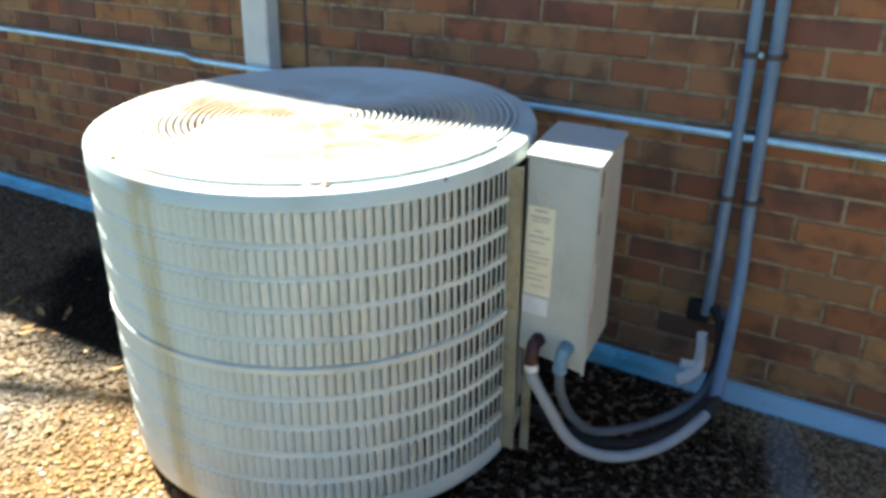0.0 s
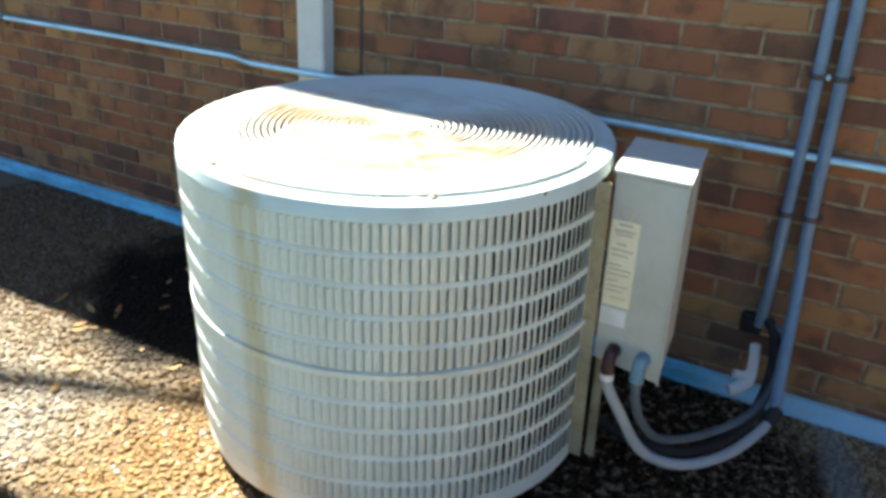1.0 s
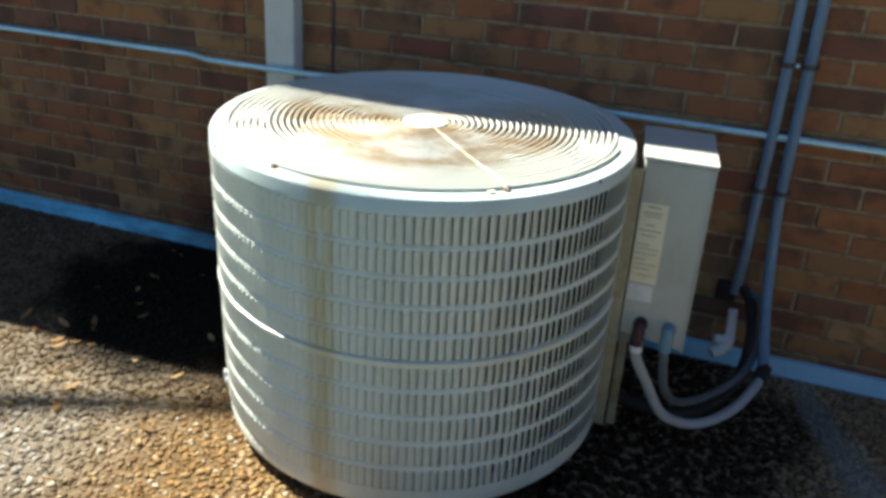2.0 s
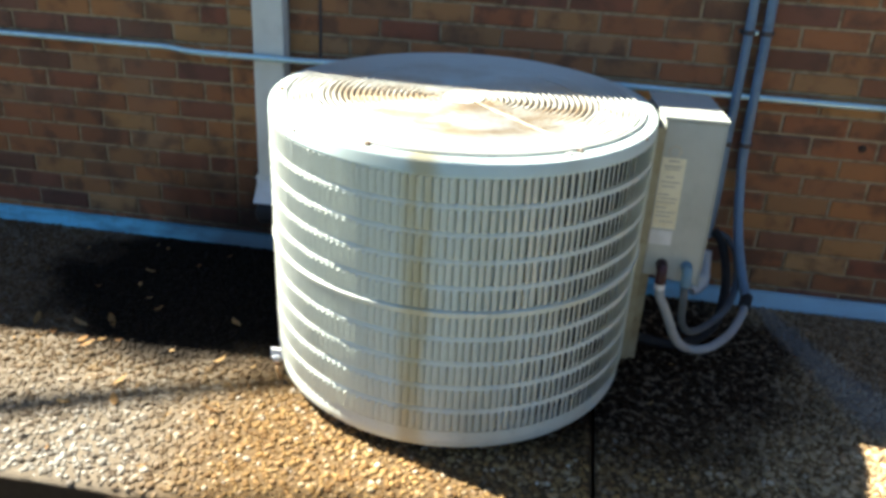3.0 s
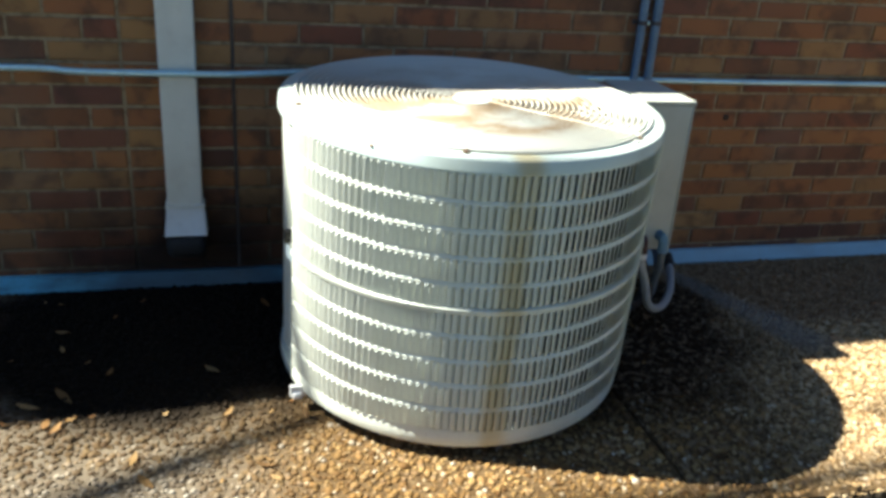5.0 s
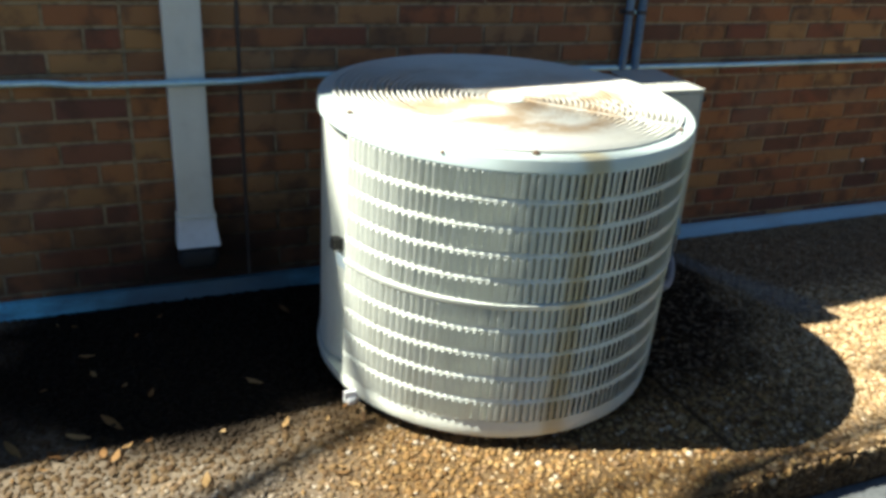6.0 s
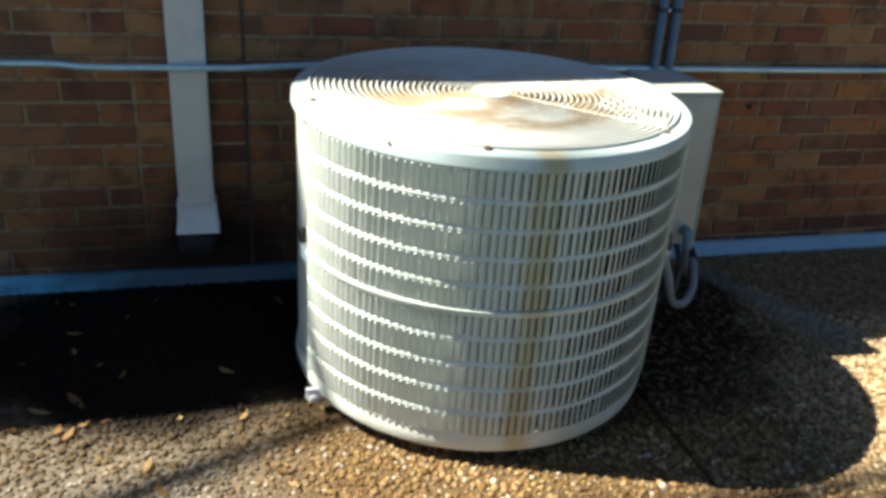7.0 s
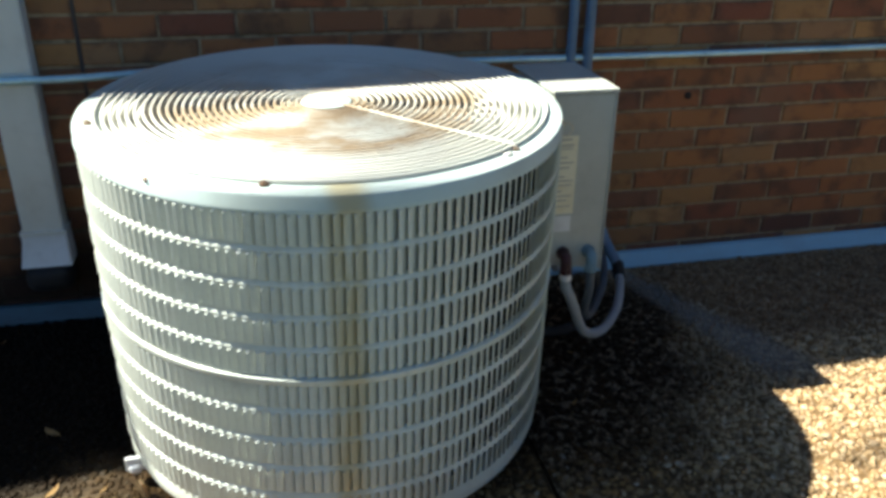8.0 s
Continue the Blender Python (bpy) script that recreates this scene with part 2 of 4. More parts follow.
def blotch(n):
    """Dark lichen blotches, hand-sized and smaller, thicker beyond the slab joint."""
    x, y, z = n.xyz()
    spots = n.span(n.noise(24, 3, 0.6), 0.48, 0.6)
    return n.math("MULTIPLY", spots, n.math("ADD", 0.3, n.math("MULTIPLY", n.math("GREATER_THAN", x, 0.4355), 0.5)))


def brown_fade(n):
    """Darker brown ground towards the wall, at one end of the slab."""
    x, y, z = n.xyz()
    ragged = n.math("MULTIPLY", n.math("SUBTRACT", n.noise(5, 5), 0.5), 0.3)
    out = n.span(n.math("ADD", y, ragged), -1.02, -0.84)
    return n.math("MULTIPLY", out, n.span(n.math("MULTIPLY", x, -1.0), 0.2, 0.5))


def lichen(n):
    """Pale lichen specks on the slab beyond the joint."""
    x, y, z = n.xyz()
    specks = n.span(n.noise(38, 3, 0.6), 0.52, 0.62)
    return n.math("MULTIPLY", specks, n.math("MULTIPLY", n.math("GREATER_THAN", x, 0.436), 0.55))


def worn_sunlit(n):
    """Paler slab towards one end, brightened to paint the sun on it."""
    x, y, z = n.xyz()
    return n.span(n.math("ADD", x, n.math("MULTIPLY", n.math("SUBTRACT", n.noise(3, 4), 0.5), 0.5)), 0.6, 1.1)


def slab_material():
    n = Nodes("slab_cement", 0.9, 0, 0.08)
    col = n.mix(n.span(n.noise(60, 5), 0.35, 0.7), (0.1, 0.06, 0.028), (0.18, 0.12, 0.062))
    col = n.mix(n.math("MULTIPLY", n.span(n.noise(2.5, 5), 0.5, 0.7), 0.5), col, (0.06, 0.037, 0.018))
    x, y, z = n.xyz()
    col = n.mix(n.math("MULTIPLY", n.span(n.math("MULTIPLY", x, -1.0), 0.36, 0.75), 0.6), col, (0.2, 0.175, 0.14))
    col = n.mix(n.math("MULTIPLY", worn_sunlit(n), 0.7), col, (0.36, 0.225, 0.105))
    col = n.mix(n.math("MULTIPLY", foot_shade(n), 0.95), col, (0.009, 0.004, 0.002))
    col = n.mix(n.math("MULTIPLY", blotch(n), 0.6), col, (0.03, 0.018, 0.01))
    col = n.mix(lichen(n), col, (0.27, 0.19, 0.12))
    col = n.mix(n.math("MULTIPLY", silt(n), 0.6), col, (0.13, 0.076, 0.045))
    col = n.mix(n.math("MULTIPLY", streak(n), 0.7), col, (0.24, 0.23, 0.215))
    col = n.mix(n.math("MULTIPLY", damp_shade(n), 0.95), col, (0.004, 0.0025, 0.0015))
    # The cast front face has no pebbles; its shade is painted in dark brown.
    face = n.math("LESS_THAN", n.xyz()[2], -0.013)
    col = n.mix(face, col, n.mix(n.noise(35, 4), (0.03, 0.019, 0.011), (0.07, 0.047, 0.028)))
    n.bump(n.noise(200, 4), 0.6, 0.003)
    return n.done(col)


def pebble_material():
    n = Nodes("pebbles", 0.65, 0, 0.12)
    pick = n.add("ShaderNodeNewGeometry").outputs["Random Per Island"]
    col = n.ramp(pick, [(0.0, (0.13, 0.065, 0.024)), (0.2, (0.33, 0.2, 0.075)), (0.4, (0.2, 0.11, 0.042)), (0.55, (0.44, 0.29, 0.12)),
                        (0.7, (0.24, 0.165, 0.1)), (0.82, (0.37, 0.2, 0.062)), (0.95, (0.5, 0.39, 0.24)), (1.0, (0.66, 0.59, 0.48))])
    patch = n.math("MAXIMUM", n.span(n.noise(3.2, 5), 0.45, 0.66), n.math("MULTIPLY", n.math("SUBTRACT", 1.0, n.span(n.xyz()[0], -0.45, 0.0)), 0.8))
    col = n.mix(n.math("MULTIPLY", patch, 0.45), col, (0.12, 0.066, 0.024))
    # Bleached greyer towards one end of the slab, painted sunlit gold towards the other.
    x, y, z = n.xyz()
    outer = n.span(n.math("ADD", n.math("MULTIPLY", y, -1.0), n.math("MULTIPLY", n.noise(4, 3), 0.3)), 1.0, 1.22)
    grey = n.math("MULTIPLY", n.math("MULTIPLY", n.span(n.math("MULTIPLY", x, -1.0), 0.36, 0.75), 0.8), n.math("ADD", 0.42, n.math("MULTIPLY", outer, 0.58)))
    col = n.mix(grey, col, n.mix(n.math("POWER", pick, 2.2), (0.075, 0.058, 0.042), (0.37, 0.335, 0.28)))
    pale = n.math("MULTIPLY", n.span(n.math("ADD", n.math("MULTIPLY", y, -1.0), n.math("MULTIPLY", n.noise(3.4, 3), 0.9)), 1.5, 1.75), n.span(n.math("MULTIPLY", x, -1.0), 0.45, 0.85))
    col = n.mix(n.math("MULTIPLY", pale, 0.75), col, n.mix(n.math("POWER", pick, 1.8), (0.12, 0.1, 0.08), (0.58, 0.56, 0.5)))
    col = n.mix(n.math("MULTIPLY", worn_sunlit(n), 0.8), col, n.mix(pick, (0.54, 0.36, 0.18), (0.78, 0.6, 0.37)))
    col = n.mix(n.math("MULTIPLY", brown_fade(n), 0.6), col, (0.05, 0.032, 0.017))
    col = n.mix(n.math("MULTIPLY", foot_shade(n), 0.93), col, (0.014, 0.006, 0.003))
    col = n.mix(n.math("MULTIPLY", blotch(n), 0.6), col, (0.042, 0.022, 0.011))
    col = n.mix(lichen(n), col, (0.34, 0.25, 0.165))
    col = n.mix(n.math("MULTIPLY", silt(n), 0.6), col, (0.15, 0.088, 0.052))
    col = n.mix(n.math("MULTIPLY", streak(n), 0.62), col, (0.24, 0.23, 0.215))
    col = n.mix(n.math("MULTIPLY", damp_shade(n), 0.95), col, (0.004, 0.0026, 0.0016))
    # The front face's shade, painted as dark brown over its pebbles.
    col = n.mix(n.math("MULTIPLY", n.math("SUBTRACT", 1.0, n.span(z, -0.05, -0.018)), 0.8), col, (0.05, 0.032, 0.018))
    return n.done(col)


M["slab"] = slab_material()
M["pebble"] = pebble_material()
M["yard"] = speckled("grey_gravel", (0.12, 0.13, 0.135), (0.02, 0.022, 0.022), 70, 0.9, bump=1.0)
M["turf"] = speckled("dark_turf", (0.06, 0.075, 0.03), (0.09, 0.075, 0.04), 60, 0.95, bump=1.0)
M["boards"] = speckled("dark_boards", (0.06, 0.045, 0.035), (0.035, 0.027, 0.022), 30, 0.8)


def leaf_material():
    n = Nodes("dry_leaf", 0.8, 0, 0.2)
    col = n.ramp(n.add("ShaderNodeObjectInfo").outputs["Random"], [(0.0, (0.2, 0.1, 0.04)), (0.35, (0.56, 0.36, 0.15)), (0.7, (0.64, 0.46, 0.23)), (1.0, (0.46, 0.24, 0.09))])
    return n.done(n.mix(n.math("MULTIPLY", n.noise(150, 3), 0.5), col, (0.16, 0.09, 0.04)))


M["leaf"] = leaf_material()
M["chip"] = speckled("bark_chip", (0.7, 0.46, 0.22), (0.5, 0.28, 0.12), 120, 0.8)


# ---- mesh helpers ----
def part(name, bm, material, parent=None, label="", smooth=False):
    me = bpy.data.meshes.new(name)
    bm.normal_update()
    bm.to_mesh(me)
    bm.free()
    me.materials.append(M[material])
    if smooth:
        me.shade_smooth()
        me.set_sharp_from_angle(angle=radians(38))
    ob = new(name, me)
    if parent is not None:
        ob.parent = parent
    return tagged(ob, label) if label else ob


def thing(name, at, label, category, group="", kind="", turn=(0, 0, 0)):
    ob = new(name)
    ob.empty_display_size = 0.05
    ob.matrix_world = pose(*at, *turn)
    return tagged(ob, label, category, group, kind)


def add_box(bm, a, b, bevel=0.0, segments=2):
    made = bmesh.ops.create_cube(bm, size=1)["verts"]
    for v in made:
        v.co = [a[i] + (v.co[i] + 0.5) * (b[i] - a[i]) for i in range(3)]
    if bevel:
        edges = list({e for v in made for e in v.link_edges})
        bmesh.ops.bevel(bm, geom=edges, offset=bevel, segments=segments, affect="EDGES", profile=0.5)
    return bm


def box(a, b, bevel=0.0, segments=2):
    return add_box(bmesh.new(), a, b, bevel, segments)


def add_prism(bm, outline, axis, lo, hi):
    """An outline of (u, v) pushed along an axis: 0 pushes (y, z) along x, 1 (x, z) along y, 2 (x, y) along z."""
    def at(u, v, w):
        return ((w, u, v), (u, w, v), (u, v, w))[axis]
    ends = [[bm.verts.new(at(u, v, w)) for u, v in outline] for w in (lo, hi)]
    n = len(outline)
    faces = [bm.faces.new(ends[0]), bm.faces.new(ends[1])]
    faces += [bm.faces.new((ends[0][i], ends[0][(i + 1) % n], ends[1][(i + 1) % n], ends[1][i])) for i in range(n)]
    bmesh.ops.recalc_face_normals(bm, faces=faces)
    return bm


def prism(outline, axis, lo, hi, bevel=0.0):
    bm = add_prism(bmesh.new(), outline, axis, lo, hi)
    if bevel:
        bmesh.ops.bevel(bm, geom=bm.edges[:], offset=bevel, segments=2, affect="EDGES", profile=0.5)
    return bm


def revolve(profile, steps=96, start=0.0, end=360.0, bm=None):
    """A closed or open profile of (r, z) turned about z."""
    bm = bm or bmesh.new()
    full = abs(end - start) >= 360
    count = steps if full else steps + 1
    rings = []
    for k in range(count):
        a = radians(start + (end - start) * k / steps)
        rings.append([bm.verts.new((r * math.cos(a), r * math.sin(a), z)) for r, z in profile])
    for k in range(steps):
        one, two = rings[k], rings[(k + 1) % count]
        for i in range(len(profile) - 1):
            bm.faces.new((one[i], two[i], two[i + 1], one[i + 1]))
    return bm


def ring(r0, r1, z0, z1, steps=96, start=0.0, end=360.0, bm=None):
    """A band with a rectangular section; an open arc is capped."""
    prof = [(r0, z0), (r1, z0), (r1, z1), (r0, z1), (r0, z0)]
    bm = revolve(prof, steps, start, end, bm)
    bmesh.ops.remove_doubles(bm, verts=bm.verts[:], dist=1e-5)
    bmesh.ops.holes_fill(bm, edges=[e for e in bm.edges if e.is_boundary], sides=4)
    bmesh.ops.recalc_face_normals(bm, faces=bm.faces[:])
    return bm


def smooth_line(points, per=10):
    """Catmull-Rom through the points."""
    p = [Vector(q) for q in points]
    p = [2 * p[0] - p[1], *p, 2 * p[-1] - p[-2]]
    out = []
    for i in range(1, len(p) - 2):
        a, b, c, d = p[i - 1 : i + 3]
        for k in range(per):
            t = k / per
            out.append(0.5 * (2 * b + (c - a) * t + (2 * a - 5 * b + 4 * c - d) * t * t + (3 * b - a - 3 * c + d) * t ** 3))
    return out + [p[-2]]


def tube(points, radius, sides=12, bm=None, ends=True):
    """A round bar along a polyline; radius may be a list."""
    bm = bm or bmesh.new()
    pts = [Vector(q) for q in points]
    rad = radius if isinstance(radius, list) else [radius] * len(pts)
    up = Vector((0.13, 0.31, 0.94)).normalized()
    rings = []
    for i, q in enumerate(pts):
        way = (pts[min(i + 1, len(pts) - 1)] - pts[max(i - 1, 0)]).normalized()
        if abs(way.dot(up)) > 0.97:
            up = Vector((0.9, 0.3, 0.1)).normalized()
        side = way.cross(up).normalized()
        up = side.cross(way).normalized()
        rings.append([bm.verts.new(q + rad[i] * (math.cos(2 * math.pi * k / sides) * side + math.sin(2 * math.pi * k / sides) * up)) for k in range(sides)])
    for one, two in zip(rings, rings[1:]):
        for k in range(sides):
            bm.faces.new((one[k], one[(k + 1) % sides], two[(k + 1) % sides], two[k]))
    if ends:
        bm.faces.new(rings[0][::-1])
        bm.faces.new(rings[-1])
    bmesh.ops.recalc_face_normals(bm, faces=bm.faces[:])
    return bm


# ---- ground ----
EDGE_Y = -1.366
# Unseen yard ground, coloured dark so little sunlight bounces back.
tagged(part("ground", box((-60, -60, -0.4), (60, 60, -0.145)), "turf"), "unseen dark turf and soil added for the yard", "ground", kind="structure")
tagged(part("road", box((-9, -2.1, -0.3), (9, EDGE_Y + 0.05, -0.128)), "yard"), "pale grey gravel strip lower than the slab", "ground", kind="structure")


def worn_edge(bm, front):
    """Breaks the straight front arris of a slab into small chips."""
    long = [e for e in bm.edges if all(v.co.y < front + 0.02 for v in e.verts) and abs(e.verts[0].co.x - e.verts[1].co.x) > 1]
    bmesh.ops.subdivide_edges(bm, edges=long, cuts=260)
    for v in bm.verts:
        if v.co.y < front + 0.02 and v.co.z > -0.1:
            v.co.y += 0.006 * noise.noise((v.co.x * 9, v.co.z * 40, 1)) + 0.004 * noise.noise((v.co.x * 31, v.co.z * 60, 5))
            v.co.z -= 0.005 * max(0.0, noise.noise((v.co.x * 14, 3, 8))) if v.co.y < front + 0.004 else 0.0
    bmesh.ops.triangulate(bm, faces=bm.faces[:])
    return bm


def slab(x0, x1, front, top):
    """A cast slab whose front arris is rounded off."""
    arc = [(front + 0.022 * (1 - math.sin(radians(a))), top - 0.022 * (1 - math.cos(radians(a)))) for a in range(0, 91, 18)]
    return worn_edge(prism([(-0.001, -0.2), (-0.001, top), *arc, (front, -0.2)], 0, x0, x1), front)


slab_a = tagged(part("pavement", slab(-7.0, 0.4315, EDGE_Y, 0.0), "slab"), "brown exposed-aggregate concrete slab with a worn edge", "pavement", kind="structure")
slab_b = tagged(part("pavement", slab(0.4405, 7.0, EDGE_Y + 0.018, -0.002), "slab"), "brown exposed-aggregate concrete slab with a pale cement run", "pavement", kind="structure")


def pebble_field(name, x0, x1, y0, y1, top, step, parent, front=None):
    """Half-sunk pebbles over a stretch of slab, in one mesh; with front, up its front face from y0 to y1."""
    rng = np.random.default_rng(11)
    phi = (1 + 5 ** 0.5) / 2
    ico = np.array([(-1, phi, 0), (1, phi, 0), (-1, -phi, 0), (1, -phi, 0), (0, -1, phi), (0, 1, phi), (0, -1, -phi), (0, 1, -phi),
                    (phi, 0, -1), (phi, 0, 1), (-phi, 0, -1), (-phi, 0, 1)]) / math.hypot(1, phi)
    tri = np.array([(0, 11, 5), (0, 5, 1), (0, 1, 7), (0, 7, 10), (0, 10, 11), (1, 5, 9), (5, 11, 4), (11, 10, 2), (10, 7, 6), (7, 1, 8),
                    (3, 9, 4), (3, 4, 2), (3, 2, 6), (3, 6, 8), (3, 8, 9), (4, 9, 5), (2, 4, 11), (6, 2, 10), (8, 6, 7), (9, 8, 1)])
    gx, gy = np.meshgrid(np.arange(x0, x1, step), np.arange(y0, y1, step * 0.87))
    gx = gx + (np.arange(gx.shape[0]) % 2)[:, None] * step / 2
    c = np.stack([gx.ravel(), gy.ravel()], 1) + rng.normal(0, step * 0.24, (gx.size, 2))
    c = c[(c[:, 0] > x0) & (c[:, 0] < x1) & (c[:, 1] > y0 + 0.004) & (c[:, 1] < y1)]
    c = c[rng.random(len(c)) < 0.93]
    n = len(c)
    size = step * rng.lognormal(-0.72, 0.3, n).clip(0.2, 0.85)
    form = np.stack([size * rng.uniform(0.8, 1.25, n), size * rng.uniform(0.7, 1.05, n), size * rng.uniform(0.45, 0.75, n)], 1)
    ang, tilt = rng.uniform(0, 2 * math.pi, n), rng.normal(0, 0.25, n)
    v = ico[None] * form[:, None] * rng.uniform(0.86, 1.14, (n, 12, 1))
    ct, st = np.cos(tilt)[:, None], np.sin(tilt)[:, None]
    v = np.stack([v[..., 0] * ct - v[..., 2] * st, v[..., 1], v[..., 0] * st + v[..., 2] * ct], -1)
    ca, sa = np.cos(ang)[:, None], np.sin(ang)[:, None]
    v = np.stack([v[..., 0] * ca - v[..., 1] * sa, v[..., 0] * sa + v[..., 1] * ca, v[..., 2]], -1)
    v[..., :2] += c[:, None]
    v[..., 2] += top + (rng.uniform(-0.25, 0.35, n) * form[:, 2])[:, None]
    if front is None:
        over = np.clip(y0 + 0.022 - c[:, 1], 0, 0.02)
        v[..., 2] -= (0.022 - np.sqrt(0.022 ** 2 - over ** 2))[:, None]
    else:
        v = np.stack([v[..., 0], front - v[..., 2], v[..., 1]], -1)
    me = bpy.data.meshes.new(name)
    f = (tri[None] + 12 * np.arange(n)[:, None, None]).reshape(-1, 3)
    me.vertices.add(n * 12)
    me.vertices.foreach_set("co", v.reshape(-1).astype(np.float32))
    me.loops.add(f.size)
    me.loops.foreach_set("vertex_index", f.reshape(-1).astype(np.int32))
    me.polygons.add(len(f))
    me.polygons.foreach_set("loop_start", np.arange(0, f.size, 3, dtype=np.int32))
    me.update(calc_edges=True)
    me.validate()
    me.shade_smooth()
    me.materials.append(M["pebble"])
    ob = new(name, me)
    ob.parent = parent
    return tagged(ob, "worn brown, tan and grey pebbles set in the slab", kind="stuff")


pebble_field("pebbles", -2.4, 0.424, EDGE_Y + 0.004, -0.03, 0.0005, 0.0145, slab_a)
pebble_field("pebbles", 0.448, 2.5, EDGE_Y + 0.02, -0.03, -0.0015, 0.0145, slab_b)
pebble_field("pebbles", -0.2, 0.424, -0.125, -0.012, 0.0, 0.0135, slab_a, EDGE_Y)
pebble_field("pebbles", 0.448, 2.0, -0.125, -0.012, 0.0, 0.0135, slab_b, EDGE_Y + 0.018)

# ---- brick wall ----
COURSE, PITCH, Z0 = 0.0663, 0.2018, 0.832
JOINT_L, JOINT_R = -0.89, -0.565
wall = part("wall_north", box((-7.0, 0.0055, -0.35), (7.0, 0.24, 2.5)), "mortar")
tagged(wall, "running-bond brick house wall in tan, red and purple-brown", "wall", kind="structure")


def course_bricks(k):
    """The ends (x0, x1) of the bricks in the course k below the one at Z0."""
    half = PITCH / 2 * (k % 2)
    out, x = [], JOINT_R + 0.005
    if k % 2:
        out.append((x, x + half - 0.009))
        x += half
    while x < 6.9:
        out.append((x, x + PITCH - 0.0095))
        x += PITCH
    out.append((JOINT_R - 0.108, JOINT_R - 0.006))
    out.append((JOINT_L + 0.005, JOINT_R - 0.118))
    x = JOINT_L - 0.005
    if k % 2 == 0:
        out.append((x - half - PITCH / 2 + 0.0095, x))
        x -= PITCH / 2
    while x > -6.9:
        out.append((x - PITCH + 0.0095, x))
        x -= PITCH
    return out


def brick_mesh(length, seed):
    """A brick with its face at y = 0, worn arrises and a slightly uneven face."""
    rnd = random.Random(seed)
    h, c, d = COURSE - 0.0095, 0.0035, 0.05
    l2, h2 = length / 2, h / 2
    jig = lambda s=0.0011: rnd.uniform(-s, s)  # noqa: E731
    front = [(sx * (l2 - c) + jig(), jig(0.0008), sz * (h2 - c) + jig()) for sx, sz in ((-1, -1), (1, -1), (1, 1), (-1, 1))]
    mid = [(sx * l2 + jig(), c * 0.8, sz * h2 + jig()) for sx, sz in ((-1, -1), (1, -1), (1, 1), (-1, 1))]
    back = [(x, d, z) for x, _, z in mid]
    faces = [(0, 1, 2, 3)] + [(a + i, b + i, b + (i + 1) % 4, a + (i + 1) % 4) for a, b in ((4, 0), (8, 4)) for i in range(4)]
    return front + mid + back, faces


wall_bricks, far_v, far_f = [], [], []
for k in range(-25, 13):
    z = Z0 - k * COURSE
    for n, (x0, x1) in enumerate(course_bricks(k)):
        near = -1.05 < x0 < 1.75 and 0.02 < z < 1.12
        if near:
            wall_bricks.append(((x0 + x1) / 2, z, x1 - x0))
        else:
            v, f = brick_mesh(x1 - x0, k * 131 + n)
            push = random.Random(k * 77 + n).uniform(-0.0015, 0.0015)
            far_f += [tuple(len(far_v) + i for i in q) for q in f]
            far_v += [((x0 + x1) / 2 + p[0], p[1] + push, z + p[2]) for p in v]
me = bpy.data.meshes.new("brickwork")
me.from_pydata(far_v, [], far_f)
me.materials.append(M["brickwork"])
ob = new("brickwork", me)
ob.parent = wall
tagged(ob, "bricks of the wall farther along and higher up", kind="stuff")
part("seal", box((JOINT_R - 0.005, 0.001, 0.0), (JOINT_R + 0.004, 0.02, 2.45)), "seal", wall, "dark sealed movement joint")

# ---- sloping strip along the wall's foot ----
bm = prism([(0.0, -0.002), (-0.034, -0.002), (-0.036, 0.006), (-0.014, 0.049), (0.0, 0.052)], 0, -7.0, 7.0, 0.0015)
tagged(part("trim", bm, "strip"), "weathered grey-blue sloping strip along the wall foot", "trim", kind="structure")

# ---- eave and roof over the wall ----
EAVE_Z = 2.6


def eave_y(x):
    """The eave's line, which runs a little askew to the wall."""
    return -0.747 + 0.213 * EAVE_Z + 0.028 * (x + 2.08)


def eave_board(y0, y1, z0, z1):
    """A board along the eave; y0 and y1 count from the eave's line, or y1 is a fixed place."""
    b = bmesh.new()
    for x in (-7.2, 7.2):
        lo = eave_y(x) + y0
        hi = eave_y(x) + y1 if y1 < 0.1 else y1
        for y, z in ((lo, z0), (hi, z0), (hi, z1), (lo, z1)):
            b.verts.new((x, y, z))
    v = list(b.verts)
    for q in ((0, 1, 2, 3), (4, 5, 6, 7), (0, 1, 5, 4), (1, 2, 6, 5), (2, 3, 7, 6), (3, 0, 4, 7)):
        b.faces.new([v[i] for i in q])
    bmesh.ops.recalc_face_normals(b, faces=b.faces[:])
    return b


tagged(part("ceiling", eave_board(0.024, 0.3, 2.46, 2.5), "trim"), "painted soffit board under the eave", "soffit", kind="structure")
tagged(part("trim", eave_board(0.0, 0.022, 2.44, EAVE_Z), "trim"), "painted fascia board along the eave", "fascia", kind="structure")
bm = eave_board(0.002, 3.6, EAVE_Z + 0.001, EAVE_Z + 0.02)
for v in bm.verts:  # the slope rises away from the eave
    if v.co.y > 3:
        v.co.z += 1.46
tagged(part("roof", bm, "roof"), "dark felt roof slope above the wall", "roof", kind="structure")

# ---- unseen plain walls added to close the yard and block low sky ----
bm = box((-12.0, -9.4, -0.2), (12.0, -9.2, 1.9))
tagged(part("wall_south", bm, "boards"), "unseen dark plain boarded wall added across the yard", "wall", kind="structure")
bm = box((9.0, -9.2, -0.2), (9.2, 0.0, 1.9))
tagged(part("wall_east", bm, "boards"), "unseen dark plain boarded wall added at the yard's end", "wall", kind="structure")
bm = box((-12.2, -9.2, -0.2), (-12.0, 3.0, 1.9))
